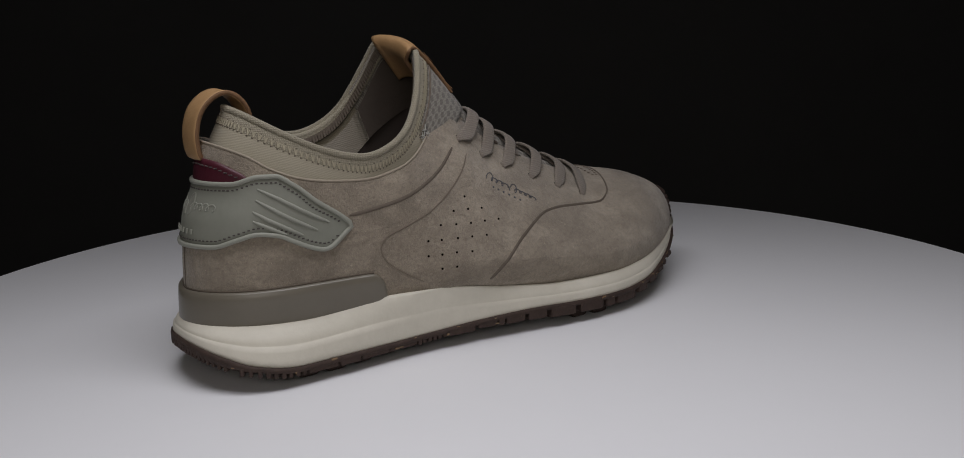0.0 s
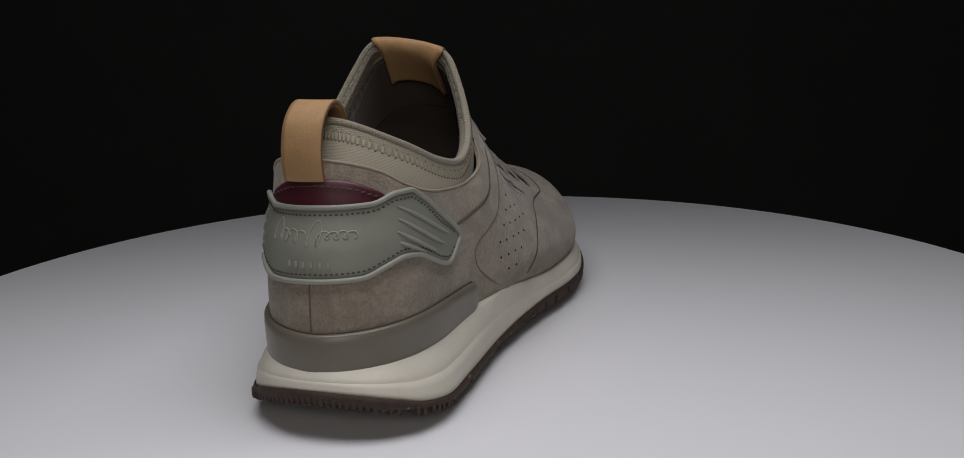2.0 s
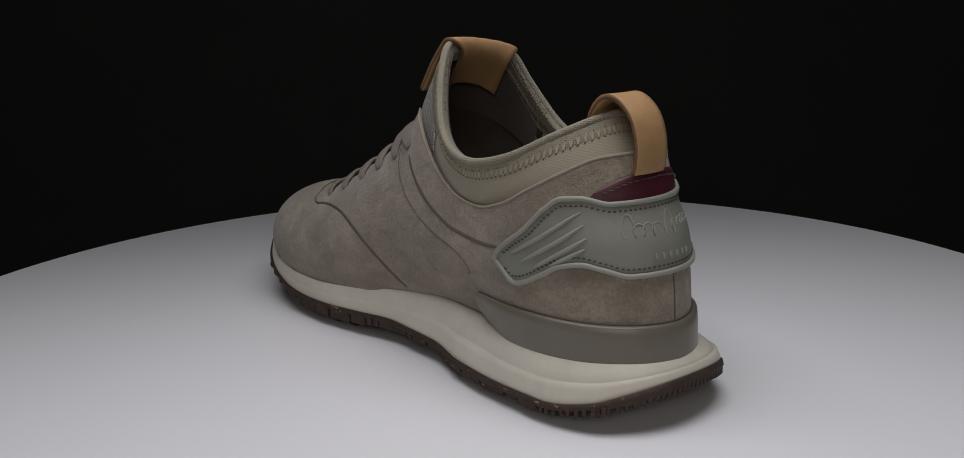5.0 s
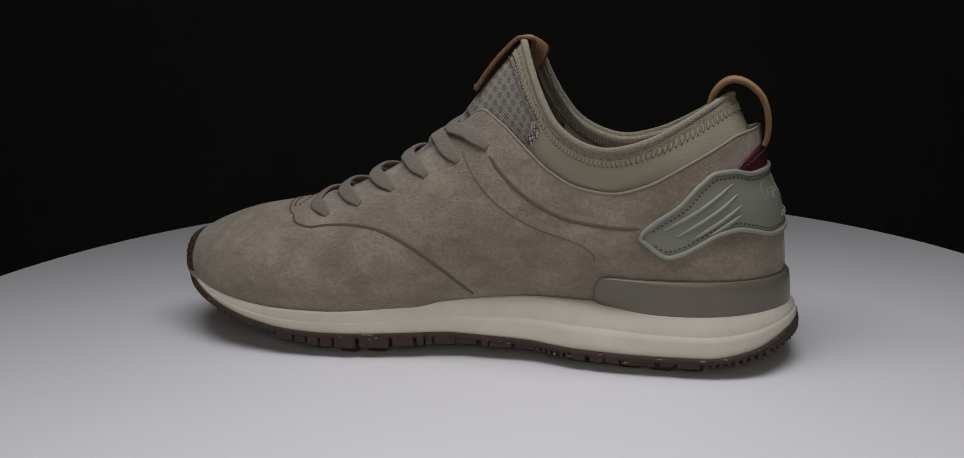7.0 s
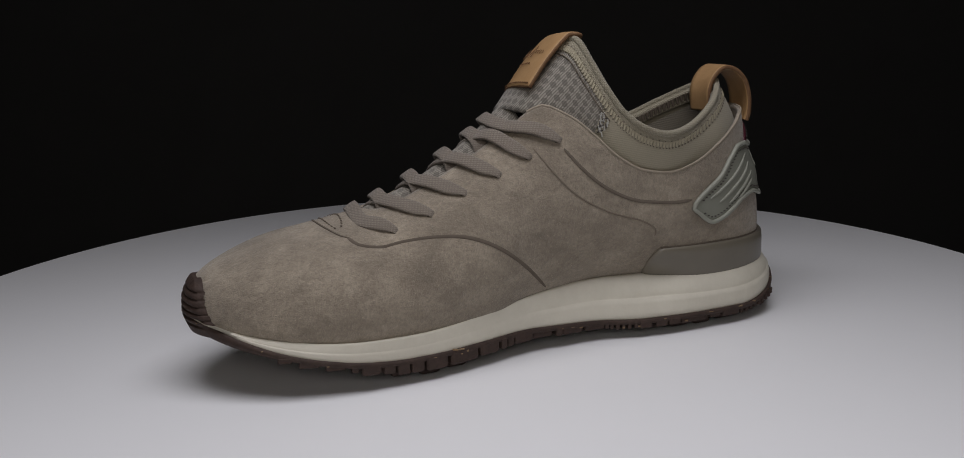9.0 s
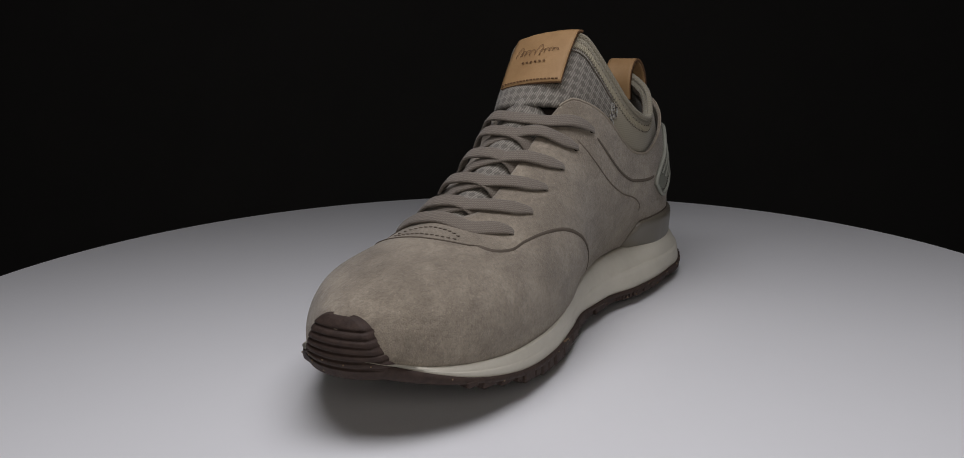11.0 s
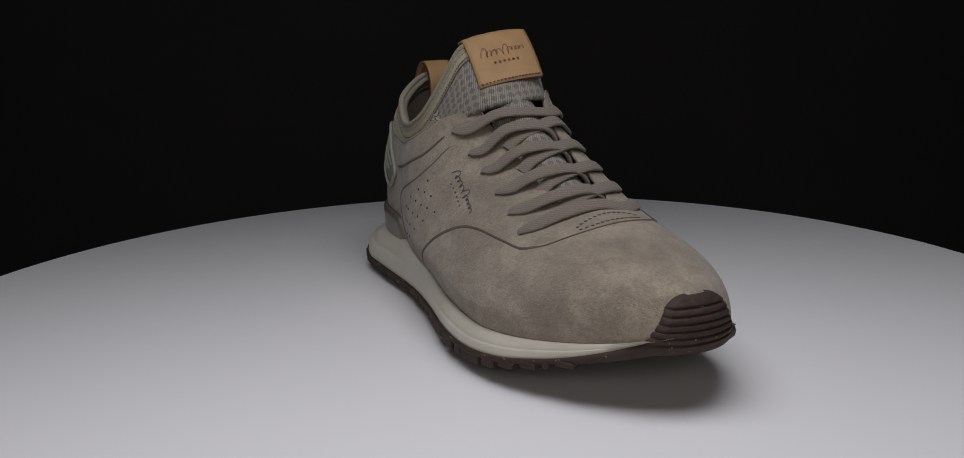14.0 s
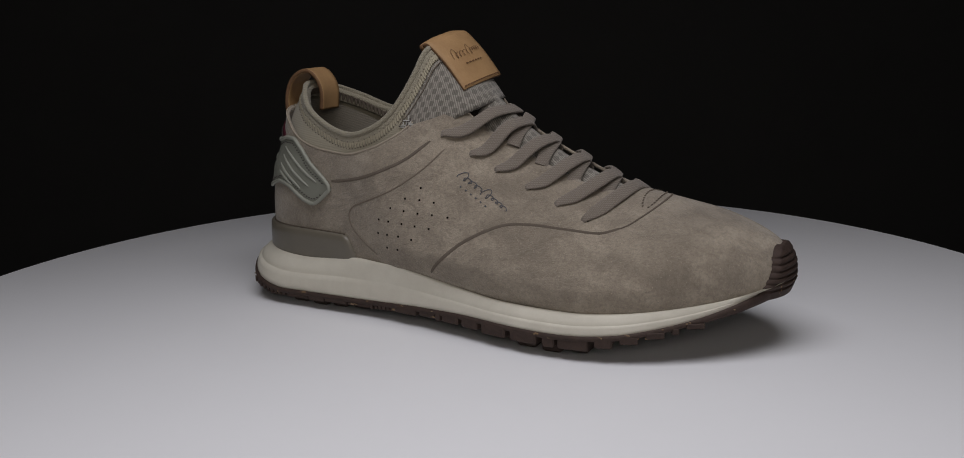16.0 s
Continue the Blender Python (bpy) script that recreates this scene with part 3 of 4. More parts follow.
def build_tongue_tab(shoe):
    prof = smooth_line([(.1185, 0, .1165), (.1115, 0, .1250), (.1068, 0, .1325), (.1078, 0, .1380), (.1112, 0, .1406), (.1152, 0, .1384), (.124, 0, .1295), (.1325, 0, .1183)], 6)
    outer = prof[24:]
    top, low = loop_of(SOCK_TOP, bulge=.12), loop_of(SOCK_LOW, bulge=-.05)
    front = [(b, a) for a, b in zip(low, top) if b.z > .120]
    columns = []
    for k in range(-8, 9):
        y = .0168 * k / 8
        b, a = min(front, key=lambda e: abs(e[0].y - y * 1.02))
        d = (a - b).normalized()
        o = Vector((b.x - .065, b.y * 2, 0)).normalized()
        crest = outer[0] + Vector((-.0022 * (k / 8) ** 2 + .0016 * k / 8, y + .0005, -.0012 * (k / 8) ** 2 + .0024 * k / 8))
        back = [Vector((b.x, y, b.z)) + d * q - o * .0070 for q in (.0235, .0145, .005)]
        lip = Vector((b.x - .0036, y, max(b.z, crest.z - .004) + .0012))
        line = smooth_line(back + [lip, crest], 6)
        line += [q + Vector((-.0022 * (k / 8) ** 2 + .0016 * k / 8, y + .0005, -.0012 * (k / 8) ** 2 + .0024 * k / 8)) for q in outer[1:]]
        columns.append(line)
    rows = [list(r) for r in zip(*columns)]
    tab = thick(part("tongue_tab", sheet(rows), LEATHER, shoe, "tan leather pull tab folded over the tongue"), .0018, 0, LEATHER_EDGE)
    d = (Vector((.1325, 0, .1183)) - Vector((.1152, 0, .1384))).normalized()
    nrm = Vector((-d.z, 0, d.x))
    if nrm.z < 0:
        nrm = -nrm

    def at(y, t):
        q = 30 + 12 * max(0.0, min(.999, t))
        p = prof[int(q)].lerp(prof[int(q) + 1], q - int(q))
        return Vector((p.x - .0022 * (y / .0168) ** 2 + .0016 * y / .0168, y, p.z - .0012 * (y / .0168) ** 2 + .0024 * y / .0168)) + nrm * .0014
    part("stamp", script_shape(lambda a, b: at(.0112 * a, .37 - .12 * b), nrm, .00026), BRAND, tab, "burnt-in script mark")
    bm = bmesh.new()
    for k in range(6):
        y = -.006 + .0024 * k
        sweep([at(y - .0005, .58), at(y + .0005, .58)], .0009, .0005, nrm, bm, sides=5)
    part("stamp", bm, BRAND, tab)
    bm = bmesh.new()
    for k in range(17):
        y = -.0152 + .0019 * k
        sweep([at(y - .0006, .93), at(y + .0006, .93)], .0006, .0006, nrm, bm, sides=5)
    part("stitching", bm, BRAND, tab)


def script_shape(at, nrm, width, n=110):
    """Two runs of slanted loops of uneven height, like a flourish; at(a, b) with a, b from -1 to 1."""
    bm = bmesh.new()
    for a0, a1, rise, fall in ((-1.0, -.10, (1.15, .36, .40, .36), (1.0, .34, 1.0, .34)), (.02, 1.0, (1.2, .38, .36, .40, .34), (1.25, .34, .34, .34, .34))):
        path = []
        for i in range(n + 1):
            t = i / n * (len(rise) - .001)
            k = int(t)
            ph = 2 * math.pi * (t - k)
            c = math.cos(ph)
            b = (rise[k] if c < 0 else fall[k] * .6) * -c + .1
            path.append(at(a0 + (a1 - a0) * i / n - .085 * math.sin(ph) + .05 * b, b))
        sweep(path, width, width * .7, nrm, bm, sides=5)
    return bm


def build_heel_loop(shoe):
    prof = smooth_line([(.0078, 0, .0952), (.0066, 0, .099), (.0066, 0, .107), (.0095, 0, .1155), (.0158, 0, .1212), (.0225, 0, .1222), (.0280, 0, .1180), (.0308, 0, .1110), (.0300, 0, .1010)], 6)
    rows = [[Vector((p.x + .0008 * (k / 4) ** 2, .0078 * k / 4 + .0045, p.z)) for k in range(-4, 5)] for p in prof]
    thick(part("heel_loop", sheet(rows), LEATHER, shoe, "tan leather pull loop at the heel"), .0020, 0, LEATHER_EDGE)


def wrap_panel(lower, upper, s0, s1, off, ns=70, nz=10, tilt=lambda s: 0.0):
    rows = []
    for i in range(ns + 1):
        s = s0 + (s1 - s0) * i / ns
        a, b = lower(abs(s)) + tilt(s), upper(abs(s)) + tilt(s)
        row = [wrap(s, a, .0)]
        for j in range(nz + 1):
            row.append(wrap(s, a + (b - a) * j / nz, off if 0 < j < nz else off * .8))
        row.append(wrap(s, b, .0))
        rows.append(row)
    return sheet(rows)


def lean(s):
    """The patch sits a little lower on the left."""
    return -.0045 * max(0.0, s / .0765)


PATCH_UP = keys((0, .0855), (.02, .0858), (.031, .0885), (.037, .0885), (.045, .0845), (.055, .0780), (.075, .0662), (.0765, .0640))
PATCH_LOW = keys((0, .0597), (.018, .0600), (.028, .0630), (.036, .0650), (.044, .0640), (.052, .0605), (.060, .0570), (.0655, .0557), (.0765, .0640))


def build_heel(shoe):
    patch = part("heel_patch", wrap_panel(PATCH_LOW, PATCH_UP, -.0763, .0763, .0013, 120, 12, lean), PATCH, shoe, "grey-green rubber heel patch")
    path = [wrap(-.0763 + .1526 * i / 120, PATCH_LOW(abs(-.0763 + .1526 * i / 120)) + lean(-.0763 + .1526 * i / 120), .0013) for i in range(121)]
    path += [wrap(.0763 - .1526 * i / 120, PATCH_UP(abs(.0763 - .1526 * i / 120)) + lean(.0763 - .1526 * i / 120), .0013) for i in range(1, 120)]
    part("rim", sweep(path, .0020, .0020, lambda i, p: Vector((p.x - .045, p.y, .0)).normalized(), closed=True, sides=8), PATCH_RIM, patch, "raised pale rim")
    bm = bmesh.new()
    for up, sign in ((PATCH_UP, -1), (PATCH_LOW, 1)):
        for i in range(-37, 38):
            s = i * .0019
            if up(abs(s) + .001) - PATCH_LOW(abs(s)) < .004 and sign < 0:
                continue
            a, b = wrap(s - .0005, up(abs(s)) + lean(s) + sign * .0026, .0014), wrap(s + .0005, up(abs(s)) + lean(s) + sign * .0026, .0014)
            sweep([a, b], .0006, .0005, Vector((a.x - .045, a.y, 0)).normalized(), bm, sides=5)
    part("stitching", bm, DARK_THREAD, patch, "dark running stitch")
    for side in (L, R):
        for z0, s1, z1, s0 in ((.0835, .0660, .0672, .031), (.0790, .0610, .0645, .0315), (.0745, .0550, .0630, .032), (.0705, .0480, .0640, .0335)):
            p = [wrap(side * (s0 + (s1 - s0) * k / 14), z0 + (z1 - z0) * k / 14 + lean(side * (s0 + (s1 - s0) * k / 14)), .0013) for k in range(15)]
            part("stripe", sweep(p, .0016, .0016, lambda i, q: Vector((q.x - .045, q.y, .0)).normalized(), sides=8, taper=True), PATCH_RIM, patch)
    part("emblem", script_shape(lambda a, b: wrap(-.0165 * a + .0015, .0752 + .0045 * b, .0014), Vector((-1, 0, 0)), .0007), PATCH_RIM, patch, "raised script emblem")
    for k in range(6):
        s = .0085 - .0030 * k
        part("emblem_dot", sweep([wrap(s, .0648, .0019), wrap(s, .0668, .0019)], .0013, .0008, Vector((-1, 0, 0)), sides=6), PATCH_RIM, patch)
    tab = part("maroon_tab", wrap_panel(keys((0, .0845), (.03, .0850)), keys((0, .0960), (.010, .0950), (.020, .0915), (.027, .0872), (.0275, .0860)), -.0272, .0272, .0010, 40, 6), MAROON, shoe, "maroon leather heel tab under the loop")
    bm = bmesh.new()
    for k in range(-9, 10):
        s = k * .0024
        z = keys((0, .0935), (.010, .0925), (.020, .0892), (.027, .0865))(abs(s))
        sweep([wrap(s - .0007, z, .0014), wrap(s + .0007, z, .0014)], .0006, .0006, Vector((-1, 0, 0)), bm, sides=5)
    part("stitching", bm, DARK_THREAD, tab)
    # moulded counter between suede and foam
    rows = []
    for i in range(121):
        s = -.0945 + .1940 * i / 120
        d = min(1.0, max(0.0, (.0945 if s < 0 else .0995) - abs(s)) / .008)
        k = max(.02, 1 - (1 - d) ** 2.2) ** .6
        zl, zu = .0235, .0285 + (.0112 + .0016 * min(1.0, abs(s) / .06)) * k
        prof = ((zl, .0), (zl, .0024 * k), (zl + .004, .0028 * k), (zu - .004, .0026 * k), (zu - .0010, .0023 * k), (zu, .0015 * k), (zu, -.001))
        rows.append([wrap(s, z, o) for z, o in prof])
    part("heel_counter", sheet(rows), COUNTER, shoe, "glossy taupe moulded heel counter")
    # dark strip painting the shade where the suede overhangs the counter
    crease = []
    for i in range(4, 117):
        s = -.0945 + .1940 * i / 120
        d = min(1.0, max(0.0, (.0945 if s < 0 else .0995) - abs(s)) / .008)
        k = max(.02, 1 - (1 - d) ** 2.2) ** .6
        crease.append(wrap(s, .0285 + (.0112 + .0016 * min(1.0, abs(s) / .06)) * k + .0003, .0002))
    part("counter_crease_shade", sweep(crease, .0009, .0006, lambda i, p: Vector((p.x - .045, p.y, .0)).normalized(), sides=6), GROOVE, shoe, "dark strip painting the shade in the crease above the heel counter")
    part("back_seam", sweep([wrap(.0008, .0405 + .002 * k, .0002) for k in range(11)], .0006, .0003, Vector((-1, 0, 0)), sides=6), GROOVE, shoe)


def build_sole(shoe):
    xs = along(SOLE_BACK, SOLE_END, 150)

    def loop(fn):
        left = [fn(L, x) for x in xs]
        right = [fn(R, x) for x in xs[-2:0:-1]]
        return left + right
    levels = []
    z_top = .028
    x0, x1 = HEEL_X(z_top) + .00005, TOE_X - .00005

    def point(side, x, t, k):
        """t: height from the bottom edge to the top one; k: how far in from the lower contour to the upper's."""
        z0, z1 = FOAM_LOW(x), FOAM_TOP[side](x)
        f = (x - SOLE_BACK) / (SOLE_END - SOLE_BACK)
        xc = x0 + (x1 - x0) * f
        yt = half(side, xc, max(z1, .024)) + LIP(x) * min(1.0, ends(x, SOLE_BACK, .02, SOLE_END, .02) * 1.2)
        xt = xc - .0026 * max(0.0, 1 - f / .1) + .0022 * max(0.0, 1 - (1 - f) / .1)
        yb = sole_half(side, x)
        yt = min(yt, max(0.0, yb - .0003))
        if k > 1.2:
            return Vector((xt + (.14 - xt) * .1, side * yt * .75, z0 + (z1 - z0) * t))
        return Vector((x + (xt - x) * k, side * (yb + (yt - yb) * k), z0 + (z1 - z0) * t))
    for t, k in ((0.0, .45), (0.0, .06), (.05, .0), (.20, .03), (.38, .12), (.49, .17), (.505, .31), (.53, .35), (.56, .35), (.72, .53), (.86, .76), (.95, .95), (1.0, 1.15), (.98, 2.0)):
        levels.append(loop(lambda side, x, t=t, k=k: point(side, x, t, k)))
    part("midsole", sheet(levels, close_u=True), MIDSOLE, shoe, "ivory foam midsole with a flared edge")
    # outsole base
    levels = []
    for dz, grow, k in ((.0004, 0, .85), (.0004, .0008, 1), (-.0008, .0012, 1), (-.0018, .0009, 1), (-.0024, .0, .96), (-.0026, .0, .5), (-.0026, .0, .02)):
        levels.append(loop(lambda side, x, dz=dz, grow=grow, k=k: Vector((.14 + (x - .14) * (1 + grow * 4) * (.98 + .02 * k), side * (sole_half(side, x) + grow) * k, FOAM_LOW(x) + dz * (1 + 1.3 * max(0.0, min(1.0, (x - .25) / .03)) + .95 * max(0.0, min(1.0, (.010 - x) / .012)) if dz < 0 else 1)))))
    bm = sheet(levels, close_u=True)
    out = part("outsole", bm, RUBBER, shoe, "dark brown flecked rubber outsole with lugs")
    rnd = random.Random(5)
    for side in (L, R):
        x = .007
        while x < .254:
            fine = x < .030 or .085 < x < .100
            ln = .0017 if fine else rnd.choice((.0032, .006, .010, .014) if x < .2 else (.003, .0055, .008))
            xm = x + ln / 2
            y = sole_half(side, xm)
            slope = (sole_half(side, xm + .004) - sole_half(side, xm - .004)) / .008
            ztop = FOAM_LOW(xm) - .0004
            zbot = max(TREAD(xm) + .0008, FOAM_LOW(xm) - LUG_DEPTH(xm) + .0005) + rnd.uniform(0, .0007)
            if ztop - zbot > .0012:
                d = .013
                b = box(bmesh.new(), Vector((xm, side * (y - d / 2 + .0009 + rnd.uniform(-.0004, .0004)), (ztop + zbot) / 2)), ln, d, ztop - zbot, side * math.atan(slope))
                part("lug", b, RUBBER, out, smooth=False)
            x += ln + (.0010 if fine else rnd.choice((.0006, .0009, .0020)))
    # fine ridges round the back of the heel
    for k in range(-13, 14):
        y = .0024 * k
        side = L if y >= 0 else R
        lo, hi = SOLE_BACK + .0001, .03
        for _ in range(30):
            mid = (lo + hi) / 2
            lo, hi = (lo, mid) if sole_half(side, mid) > abs(y) else (mid, hi)
        slope = (sole_half(side, hi + .0006) - sole_half(side, hi)) / .0006
        nrm = Vector((-min(slope, 20.0), side, 0)).normalized()
        ztop, zbot = FOAM_LOW(hi) - .0018, FOAM_LOW(hi) - .0054 + rnd.uniform(0, .0004)
        c = Vector((hi, y, (ztop + zbot) / 2)) - nrm * .0039
        b = box(bmesh.new(), c, .0098, .0016, ztop - zbot, math.atan2(nrm.y, nrm.x))
        part("lug", b, RUBBER, out, smooth=False)
    rows = []
    for x in [.012 + .232 * i / 60 for i in range(61)]:
        z = TREAD(x) + .0002
        yl, yr = sole_half(L, x) - .009, sole_half(R, x) - .009
        rows.append([Vector((x, yl - .008, FOAM_LOW(x) - .004)), Vector((x, yl - .010, z)), Vector((x, (yl - yr) / 2, z)), Vector((x, -yr + .010, z)), Vector((x, -yr + .008, FOAM_LOW(x) - .004))])
    part("tread", sheet(rows), RUBBER, out)
    for side in (L, R):
        for k in range(17):
            xm = .022 + .0130 * k
            if .085 < xm < .15 or xm > .215:
                continue
            y, zb = sole_half(side, xm) - .0125, TREAD(xm) + .0003
            b = box(bmesh.new(), Vector((xm, side * y, zb + .0025)), .0095, .012, .005, 0, .15)
            part("inner_lug", b, RUBBER, out, smooth=False)
    for k in range(46):
        side = rnd.choice((L, R))
        x = rnd.uniform(-.004, .275)
        p = Vector((x, side * (sole_half(side, x) + .0009), FOAM_LOW(x) - rnd.uniform(-.0003, .0035)))
        bm = sweep([p - Vector((rnd.uniform(.0004, .0016), 0, 0)), p + Vector((rnd.uniform(.0004, .0014), 0, rnd.uniform(-.0004, .0004)))], rnd.uniform(.0005, .0011), .0005, Vector((0, side, 0)), sides=5)
        part("fleck", bm, FLECK, out)
    # ridged bumper over the toe
    def front(y, z):
        side = L if y >= 0 else R
        lo, hi = .2, TOE_X
        if half(side, lo, z) < abs(y):
            return lo
        for _ in range(30):
            mid = (lo + hi) / 2
            if half(side, mid, z) >= abs(y):
                lo = mid
            else:
                hi = mid
        return lo
    rows = []
    wid = keys((.0255, .0262), (.0285, .0232), (.032, .0196), (.036, .0172), (.041, .0146), (.0445, .0126), (.0465, .0100), (.0478, .0064), (.0482, .0040))
    nose = keys((.018, .2800), (.022, .2840), (.027, .2866), (.033, .2884), (.039, .2880), (.0435, .2864), (.0468, .2842), (.0485, .2822), (.0500, .2795))
    for i in range(73):
        z = .0255 + .0226 * i / 72
        w = wid(z)
        ridge = .0012 * abs(math.sin(math.pi * (z - .0255) / .0028)) ** 6 if .029 < z < .0458 else 0
        row = []
        for k in range(-16, 17):
            y = w * k / 16
            back = TOE_X - front(y, .033)
            edge = 0 if abs(k) < 15 else (.0005 if abs(k) == 15 else .0030)
            row.append(Vector((nose(z) - back - ridge - edge, y, z - .10 * back * (1 if z > .035 else 0))))
        rows.append(row)
    rows.append([p + Vector((-.007, 0, -.0022)) for p in rows[-1]])
    rows.insert(0, [p + Vector((-.006, 0, -.0006)) for p in rows[0]])
    bumper = part("toe_bumper", sheet(rows), RUBBER, out, "ridged brown rubber toe bumper")
    for k in range(9):
        y, z = rnd.uniform(-.016, .016), rnd.uniform(.0265, .033)
        p = Vector((nose(z) - (TOE_X - front(y, .033)) + .0001, y, z))
        part("fleck", sweep([p - Vector((0, rnd.uniform(.0001, .0004), 0)), p + Vector((0, rnd.uniform(.0001, .0004), rnd.uniform(-.0002, .0002)))], rnd.uniform(.0003, .0007), .0003, Vector((1, 0, 0)), sides=8), FLECK, out)


def build_laces(shoe):
    left = [(.2021, .0643), (.1858, .0699), (.1698, .0771), (.1536, .0838), (.1387, .0905), (.1251, .0973)]
    right = [(.1993, .0588), (.1846, .0647), (.1687, .0712), (.1520, .0787), (.1385, .0858), (.1240, .0954)]

    def lace(pts, w=.0068, ends_in=(True, False)):
        path = smooth_line(pts, 7)
        run = [0.0]
        for a, b in zip(path, path[1:]):
            run.append(run[-1] + (b - a).length)

        # the ribbon keeps its sideways direction where it dives into an eyelet
        n = len(path)
        ways = [(path[min(i + 1, n - 1)] - path[max(i - 1, 0)]).normalized() for i in range(n)]
        sides = [t.cross(Vector((.5, p.y * 24, .85))).normalized() for t, p in zip(ways, path)]
        for i in range(n):
            if ends_in[0] and i < 11:
                sides[i] = sides[11]
            if ends_in[1] and i > n - 12:
                sides[i] = sides[n - 12]

        def up(i, p):
            return sides[i].cross(ways[i]).normalized()

        def pinch(i):
            d = min(run[i] if ends_in[0] else 1.0, run[-1] - run[i] if ends_in[1] else 1.0)
            f = min(1.0, d / .0130)
            return .38 + .62 * f * f * (3 - 2 * f)
        return part("lace", sweep(path, w, .0019, up, sides=14, scale=pinch), LACE, shoe)

    def over(x, y, lift):
        """A place above the throat."""
        return Vector((x, y, CROWN[L](x) + lift - .0002 - 11 * y * y))

    def on(side, x, y, off):
        """A place on the suede beside the throat."""
        lo, hi = WIDE_Z[side](x), CROWN[side](x)
        for _ in range(30):
            mid = (lo + hi) / 2
            lo, hi = (mid, hi) if half(side, x, mid) > abs(y) else (lo, mid)
        return skin(side, x, lo, off)

    def root(side, e, x1):
        """A lace comes out of its eyelet and lies flat on the suede up to the throat."""
        y0 = half(side, *e)
        return [skin(side, e[0] - .0012, e[1] - .0014, -.0026), skin(side, e[0] - .0008, e[1] - .0006, .0006),
                on(side, e[0] + (x1 - e[0]) * .42, y0 + (.0165 - y0) * .42, .0012)]

    for a, b, dip in ((right[0], left[0], .0115), (right[5], left[5], .021)):
        lace(root(R, a, a[0] + dip * .88) + [over(a[0] + dip * .88, -.014, .0006), over((a[0] + b[0]) / 2 + dip, .0, .0014), over(b[0] + dip * .88, .014, .0006)] + root(L, b, b[0] + dip * .88)[::-1], ends_in=(True, True))
    for i in range(1, 5):
        a, b = right[i], left[i]
        lace(root(L, b, b[0] + .0115) + [over(b[0] + .0115, .0145, .0022), over(b[0] + .0150, .003, .0008), over(b[0] + .0158, -.009, -.0020), over(b[0] + .0158, -.0150, -.0055)])
        lace(root(R, a, a[0] + .0130) + [over(a[0] + .0130, -.0140, .0010), over(a[0] + .0158, .0, .0022), over(a[0] + .0156, .0085, -.0002), over(a[0] + .0150, .0135, -.0065)])
    for side, row in ((L, left), (R, right)):
        for x, z in row:
            n = (skin(side, x, z, .001) - skin(side, x, z)).normalized()
            c = skin(side, x - .0004, z - .0004, .0)
            part("eyelet", sweep([c - n * .0010, c + n * .0001], .0032, .0032, Vector((1, 0, .1)), sides=12), HOLE, shoe)


R_TOE_LINE = ((0.1252, 0.0296), (0.1314, 0.0363), (0.1440, 0.0466), (0.1598, 0.0542), (0.1728, 0.0557), (0.1897, 0.0545), (0.2067, 0.0533), (0.2159, 0.0556))
L_TOE_LINE = ((0.1315, 0.0296), (0.1453, 0.0434), (0.1584, 0.0535), (0.1715, 0.0593), (0.185, 0.0607), (0.1988, 0.0597), (0.2085, 0.0582), (0.2170, 0.0592), (0.2205, 0.0618))
R_SWEEP = ((0.1175, 0.0913), (0.1069, 0.083), (0.0962, 0.0777), (0.0826, 0.0727), (0.0684, 0.0696), (0.0594, 0.0685))
L_SWEEP = ((0.1225, 0.0927), (0.1148, 0.0835), (0.1043, 0.0745), (0.091, 0.0676), (0.0803, 0.0651), (0.067, 0.0635), (0.0575, 0.0637))
R_PANEL = ((0.1254, 0.0875), (0.1159, 0.0778), (0.1005, 0.0676), (0.0842, 0.0607), (0.0755, 0.057), (0.0722, 0.0519), (0.076, 0.0443), (0.0912, 0.034))
L_PANEL = ((0.1357, 0.0937), (0.1281, 0.0823), (0.1177, 0.0716), (0.1018, 0.0625), (0.0856, 0.057), (0.0775, 0.0521), (0.0769, 0.0483))
PERFORATIONS = ((0.1169, 0.0695), (0.109, 0.0641), (0.1172, 0.0639), (0.1251, 0.0632), (0.1009, 0.059), (0.109, 0.0582), (0.1171, 0.0576), (0.1251, 0.0574), (0.1335, 0.0569), (0.0938, 0.0527), (0.1002, 0.0524), (0.1085, 0.052), (0.1163, 0.0516), (0.1244, 0.0511), (0.0933, 0.0458), (0.0997, 0.0458), (0.1069, 0.0458), (0.115, 0.0451), (0.0994, 0.0392), (0.1065, 0.0392))


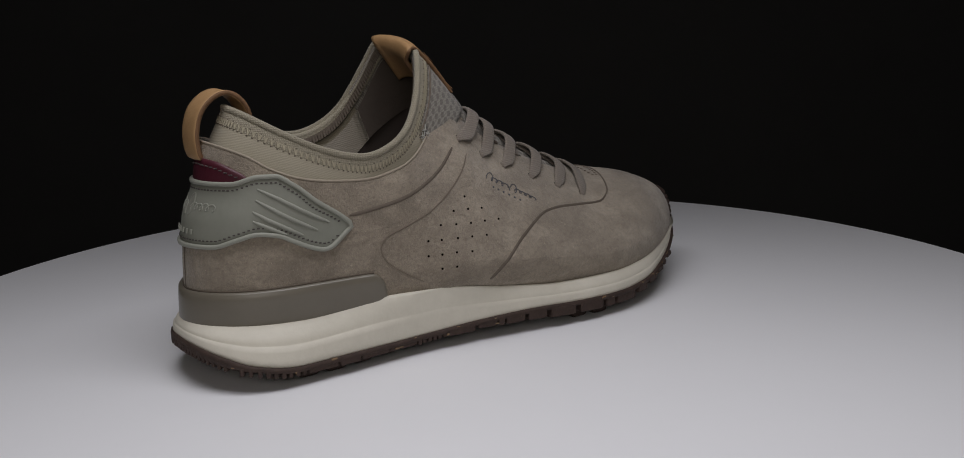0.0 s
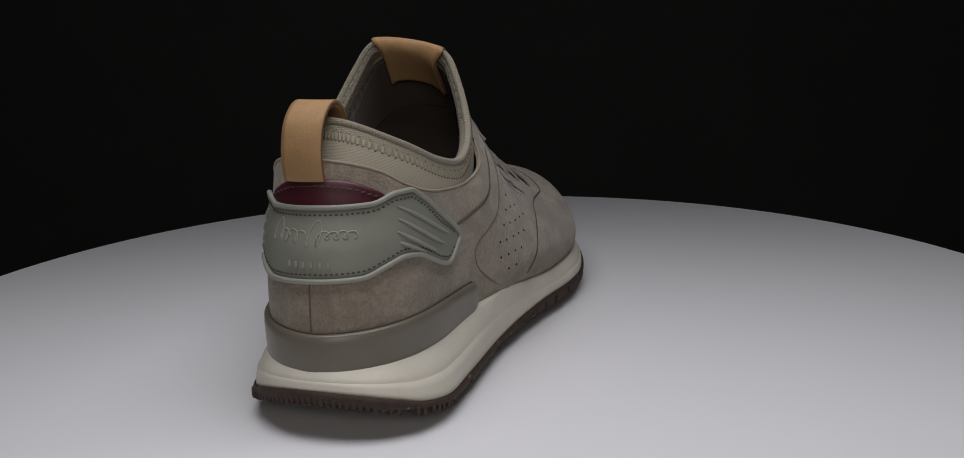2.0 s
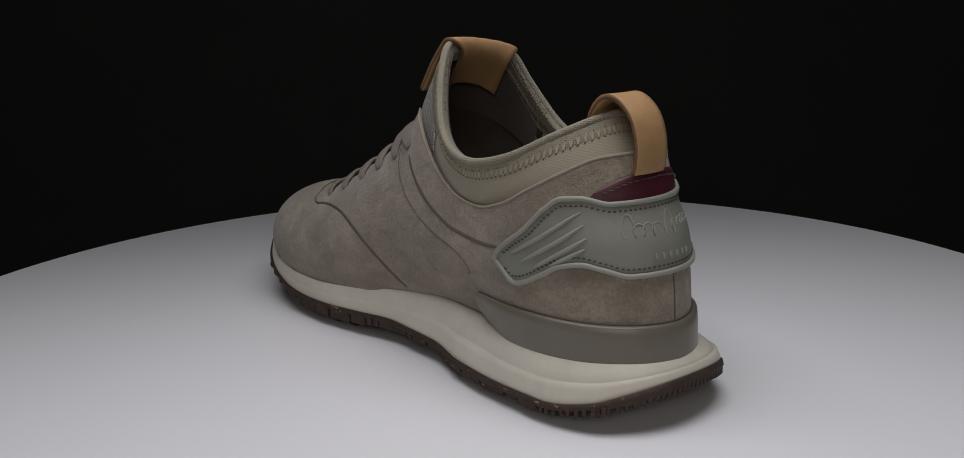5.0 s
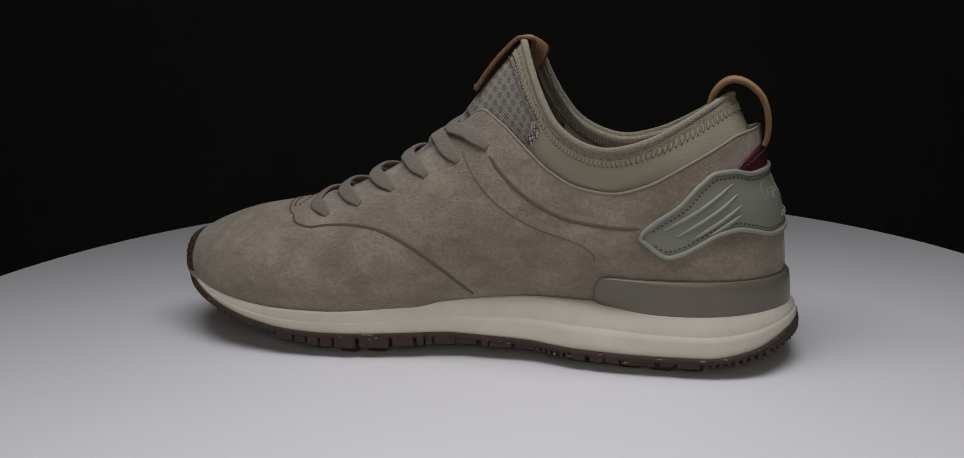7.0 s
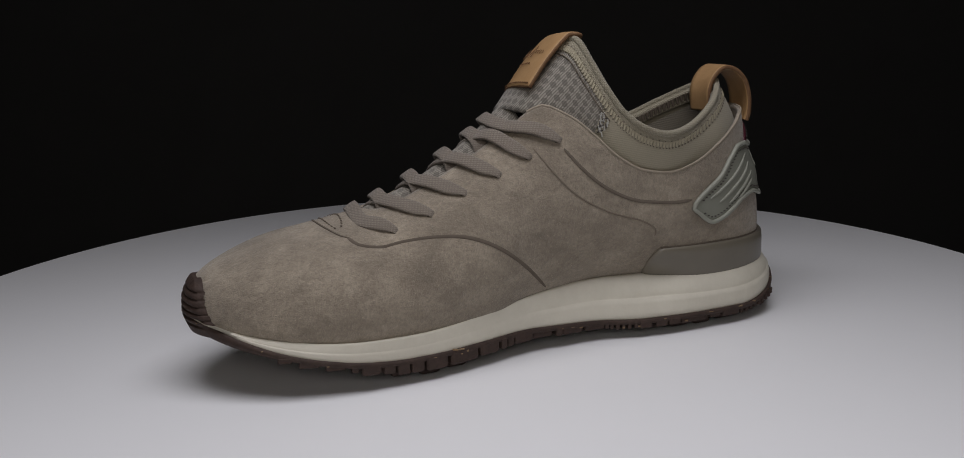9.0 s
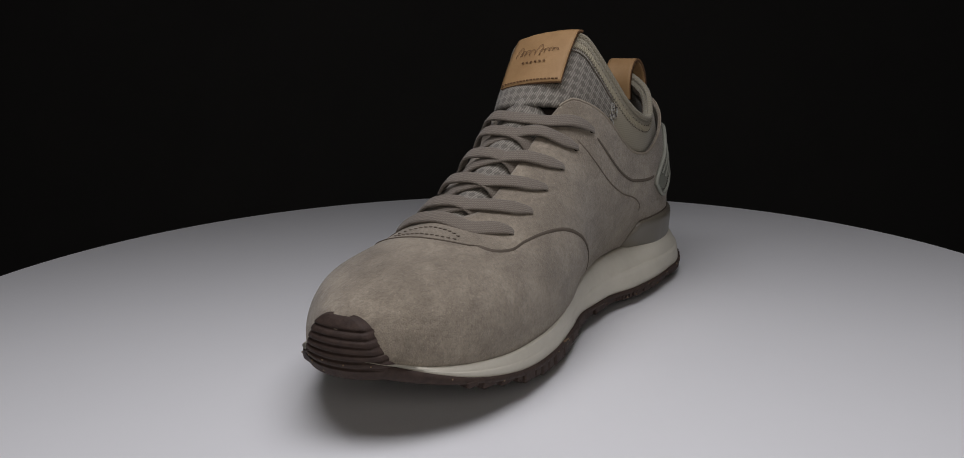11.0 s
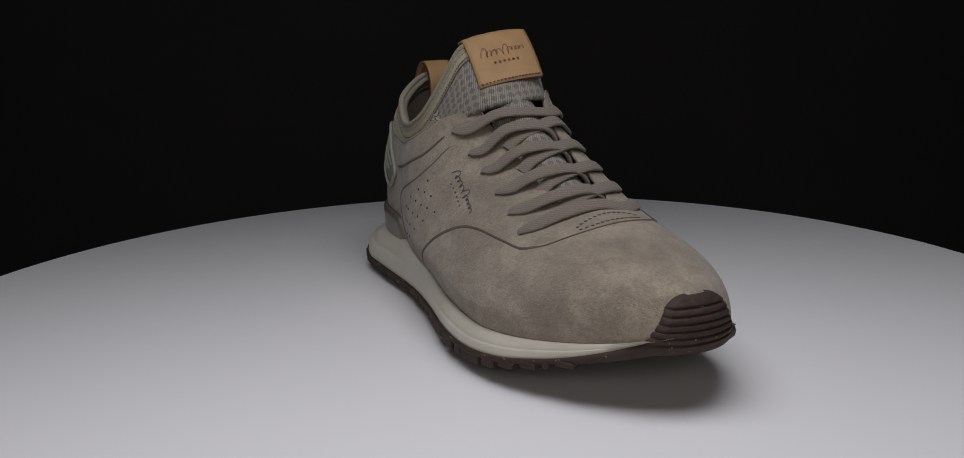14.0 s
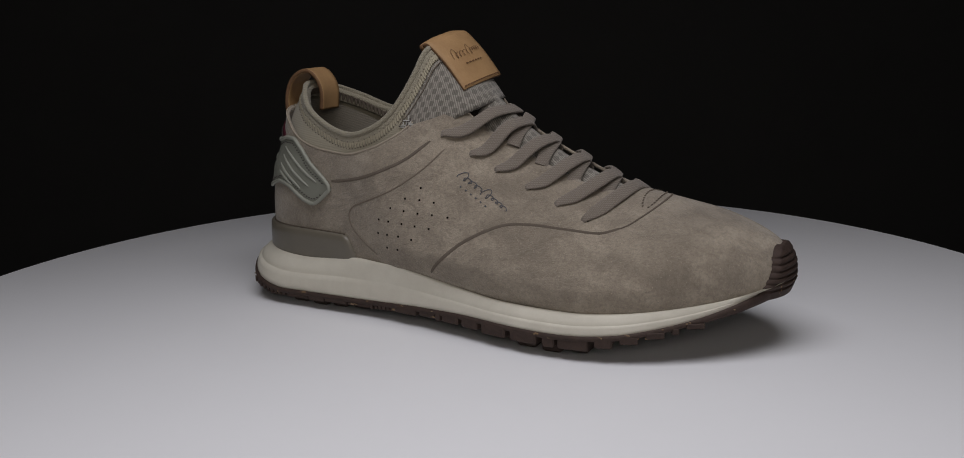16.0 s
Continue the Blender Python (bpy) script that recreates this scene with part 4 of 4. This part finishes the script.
def build_lines(shoe):
    for side, pts, w, name in ((R, R_TOE_LINE, .0017, "toe_line"), (L, L_TOE_LINE, .0017, "toe_line"), (R, R_SWEEP, .0016, "ankle_line"), (L, L_SWEEP, .0016, "ankle_line"), (R, R_PANEL, .0008, "panel_seam"), (L, L_PANEL, .0008, "panel_seam")):
        path2 = smooth_line([(x, 0, z) for x, z in pts], 8)
        path = [skin(side, p.x, p.z, .0001) for p in path2]
        part(name, sweep(path, w, .0003, lambda i, p: Vector((0, p.y, .2 * abs(p.y))).normalized(), sides=8, taper=True), SEAM if name == "panel_seam" else GROOVE, shoe)
    # the toe line runs on over the vamp
    a, b = R_TOE_LINE[-1], L_TOE_LINE[-1]
    path = []
    pa, pb = skin(R, *a), skin(L, *b)
    for k in range(25):
        t = k / 24
        y = pa.y + (pb.y - pa.y) * t
        x = pa.x + (pb.x - pa.x) * t + .0105 * math.sin(math.pi * t) ** .7
        side = L if y > 0 else R
        lo, hi = WIDE_Z[side](x), CROWN[side](x)
        for _ in range(30):
            mid = (lo + hi) / 2
            if half(side, x, mid) > abs(y):
                lo = mid
            else:
                hi = mid
        path.append(Vector((x, y, lo + .0001)))
    part("toe_line", sweep(path, .0010, .0005, Vector((0, 0, 1)), sides=8), GROOVE, shoe)
    for x, z in PERFORATIONS:
        c = skin(R, x, z, .0001)
        n = (skin(R, x, z, .001) - skin(R, x, z, .0)).normalized()
        part("perforation", sweep([c - n * .001, c + n * .0001], .0010, .0010, Vector((1, 0, .1)), sides=10), HOLE, shoe)
    # faded script print on the lateral side
    u0, u1 = Vector((.1350, 0, .0757)), Vector((.1612, 0, .0612))
    d = (u1 - u0).normalized()
    v = Vector((-d.z, 0, d.x)) * -1

    def at(a, b):
        p = u0.lerp(u1, (a + 1) / 2) + v * (-.0020 * b)
        return skin(R, p.x, p.z, .0002)
    part("print", script_shape(at, Vector((0, -1, .6)).normalized(), .00044), PRINT, shoe, "faded grey script print")
    bm = bmesh.new()
    for k in range(6):
        p = u0.lerp(u1, .12 + .11 * k) + v * .0036
        q = u0.lerp(u1, .15 + .11 * k) + v * .0036
        sweep([skin(R, p.x, p.z, .0002), skin(R, q.x, q.z, .0002)], .0009, .0003, Vector((0, -1, .6)).normalized(), bm, sides=5)
    part("print", bm, PRINT, shoe)
    # bar tack at the foot of the tongue
    bm = bmesh.new()
    for k in range(13):
        for row in (0, 1):
            y = -.0155 + .0024 * k
            x = .2222 + (.0034 if row else -.0034) * math.sqrt(max(0.0, 1 - ((k - 6) / 6.6) ** 2))
            side = L if y > 0 else R
            lo, hi = WIDE_Z[side](x), CROWN[side](x)
            for _ in range(30):
                mid = (lo + hi) / 2
                lo, hi = (mid, hi) if half(side, x, mid) > abs(y) else (lo, mid)
            sweep([Vector((x, y - .0007, lo + .0002)), Vector((x, y + .0007, lo + .0002))], .0007, .0005, Vector((0, 0, 1)), bm, sides=5)
    part("bar_tack", bm, BROWN_THREAD, shoe, "dark stitches below the laces")


def build_shoe():
    shoe = tagged(new("sneaker"), "taupe suede sneaker, ivory midsole, tan tabs, standing on a turntable", "shoe")
    build_upper(shoe)
    build_sock(shoe)
    build_tongue(shoe)
    build_tongue_tab(shoe)
    build_heel_loop(shoe)
    build_heel(shoe)
    build_sole(shoe)
    build_laces(shoe)
    build_lines(shoe)
    return shoe


build_room()
turntable = build_turntable()
sneaker = build_shoe()

SPEED = 18.5075
START = 35.923
PLACE = Vector((-.14031, .02251, 0))


def motions():
    shoe_rows, table_rows = [], []
    for i in range(65):
        t = i * .25
        turn = Matrix.Rotation(radians(START + SPEED * t), 4, "Z")
        shoe_rows.append((t, turn @ Matrix.Translation(PLACE)))
        table_rows.append((t, Matrix.Translation((-.0044, 0, -.86)) @ Matrix.Rotation(radians(SPEED * t), 4, "Z")))
    walk(sneaker, shoe_rows)
    walk(turntable, table_rows)


motions()
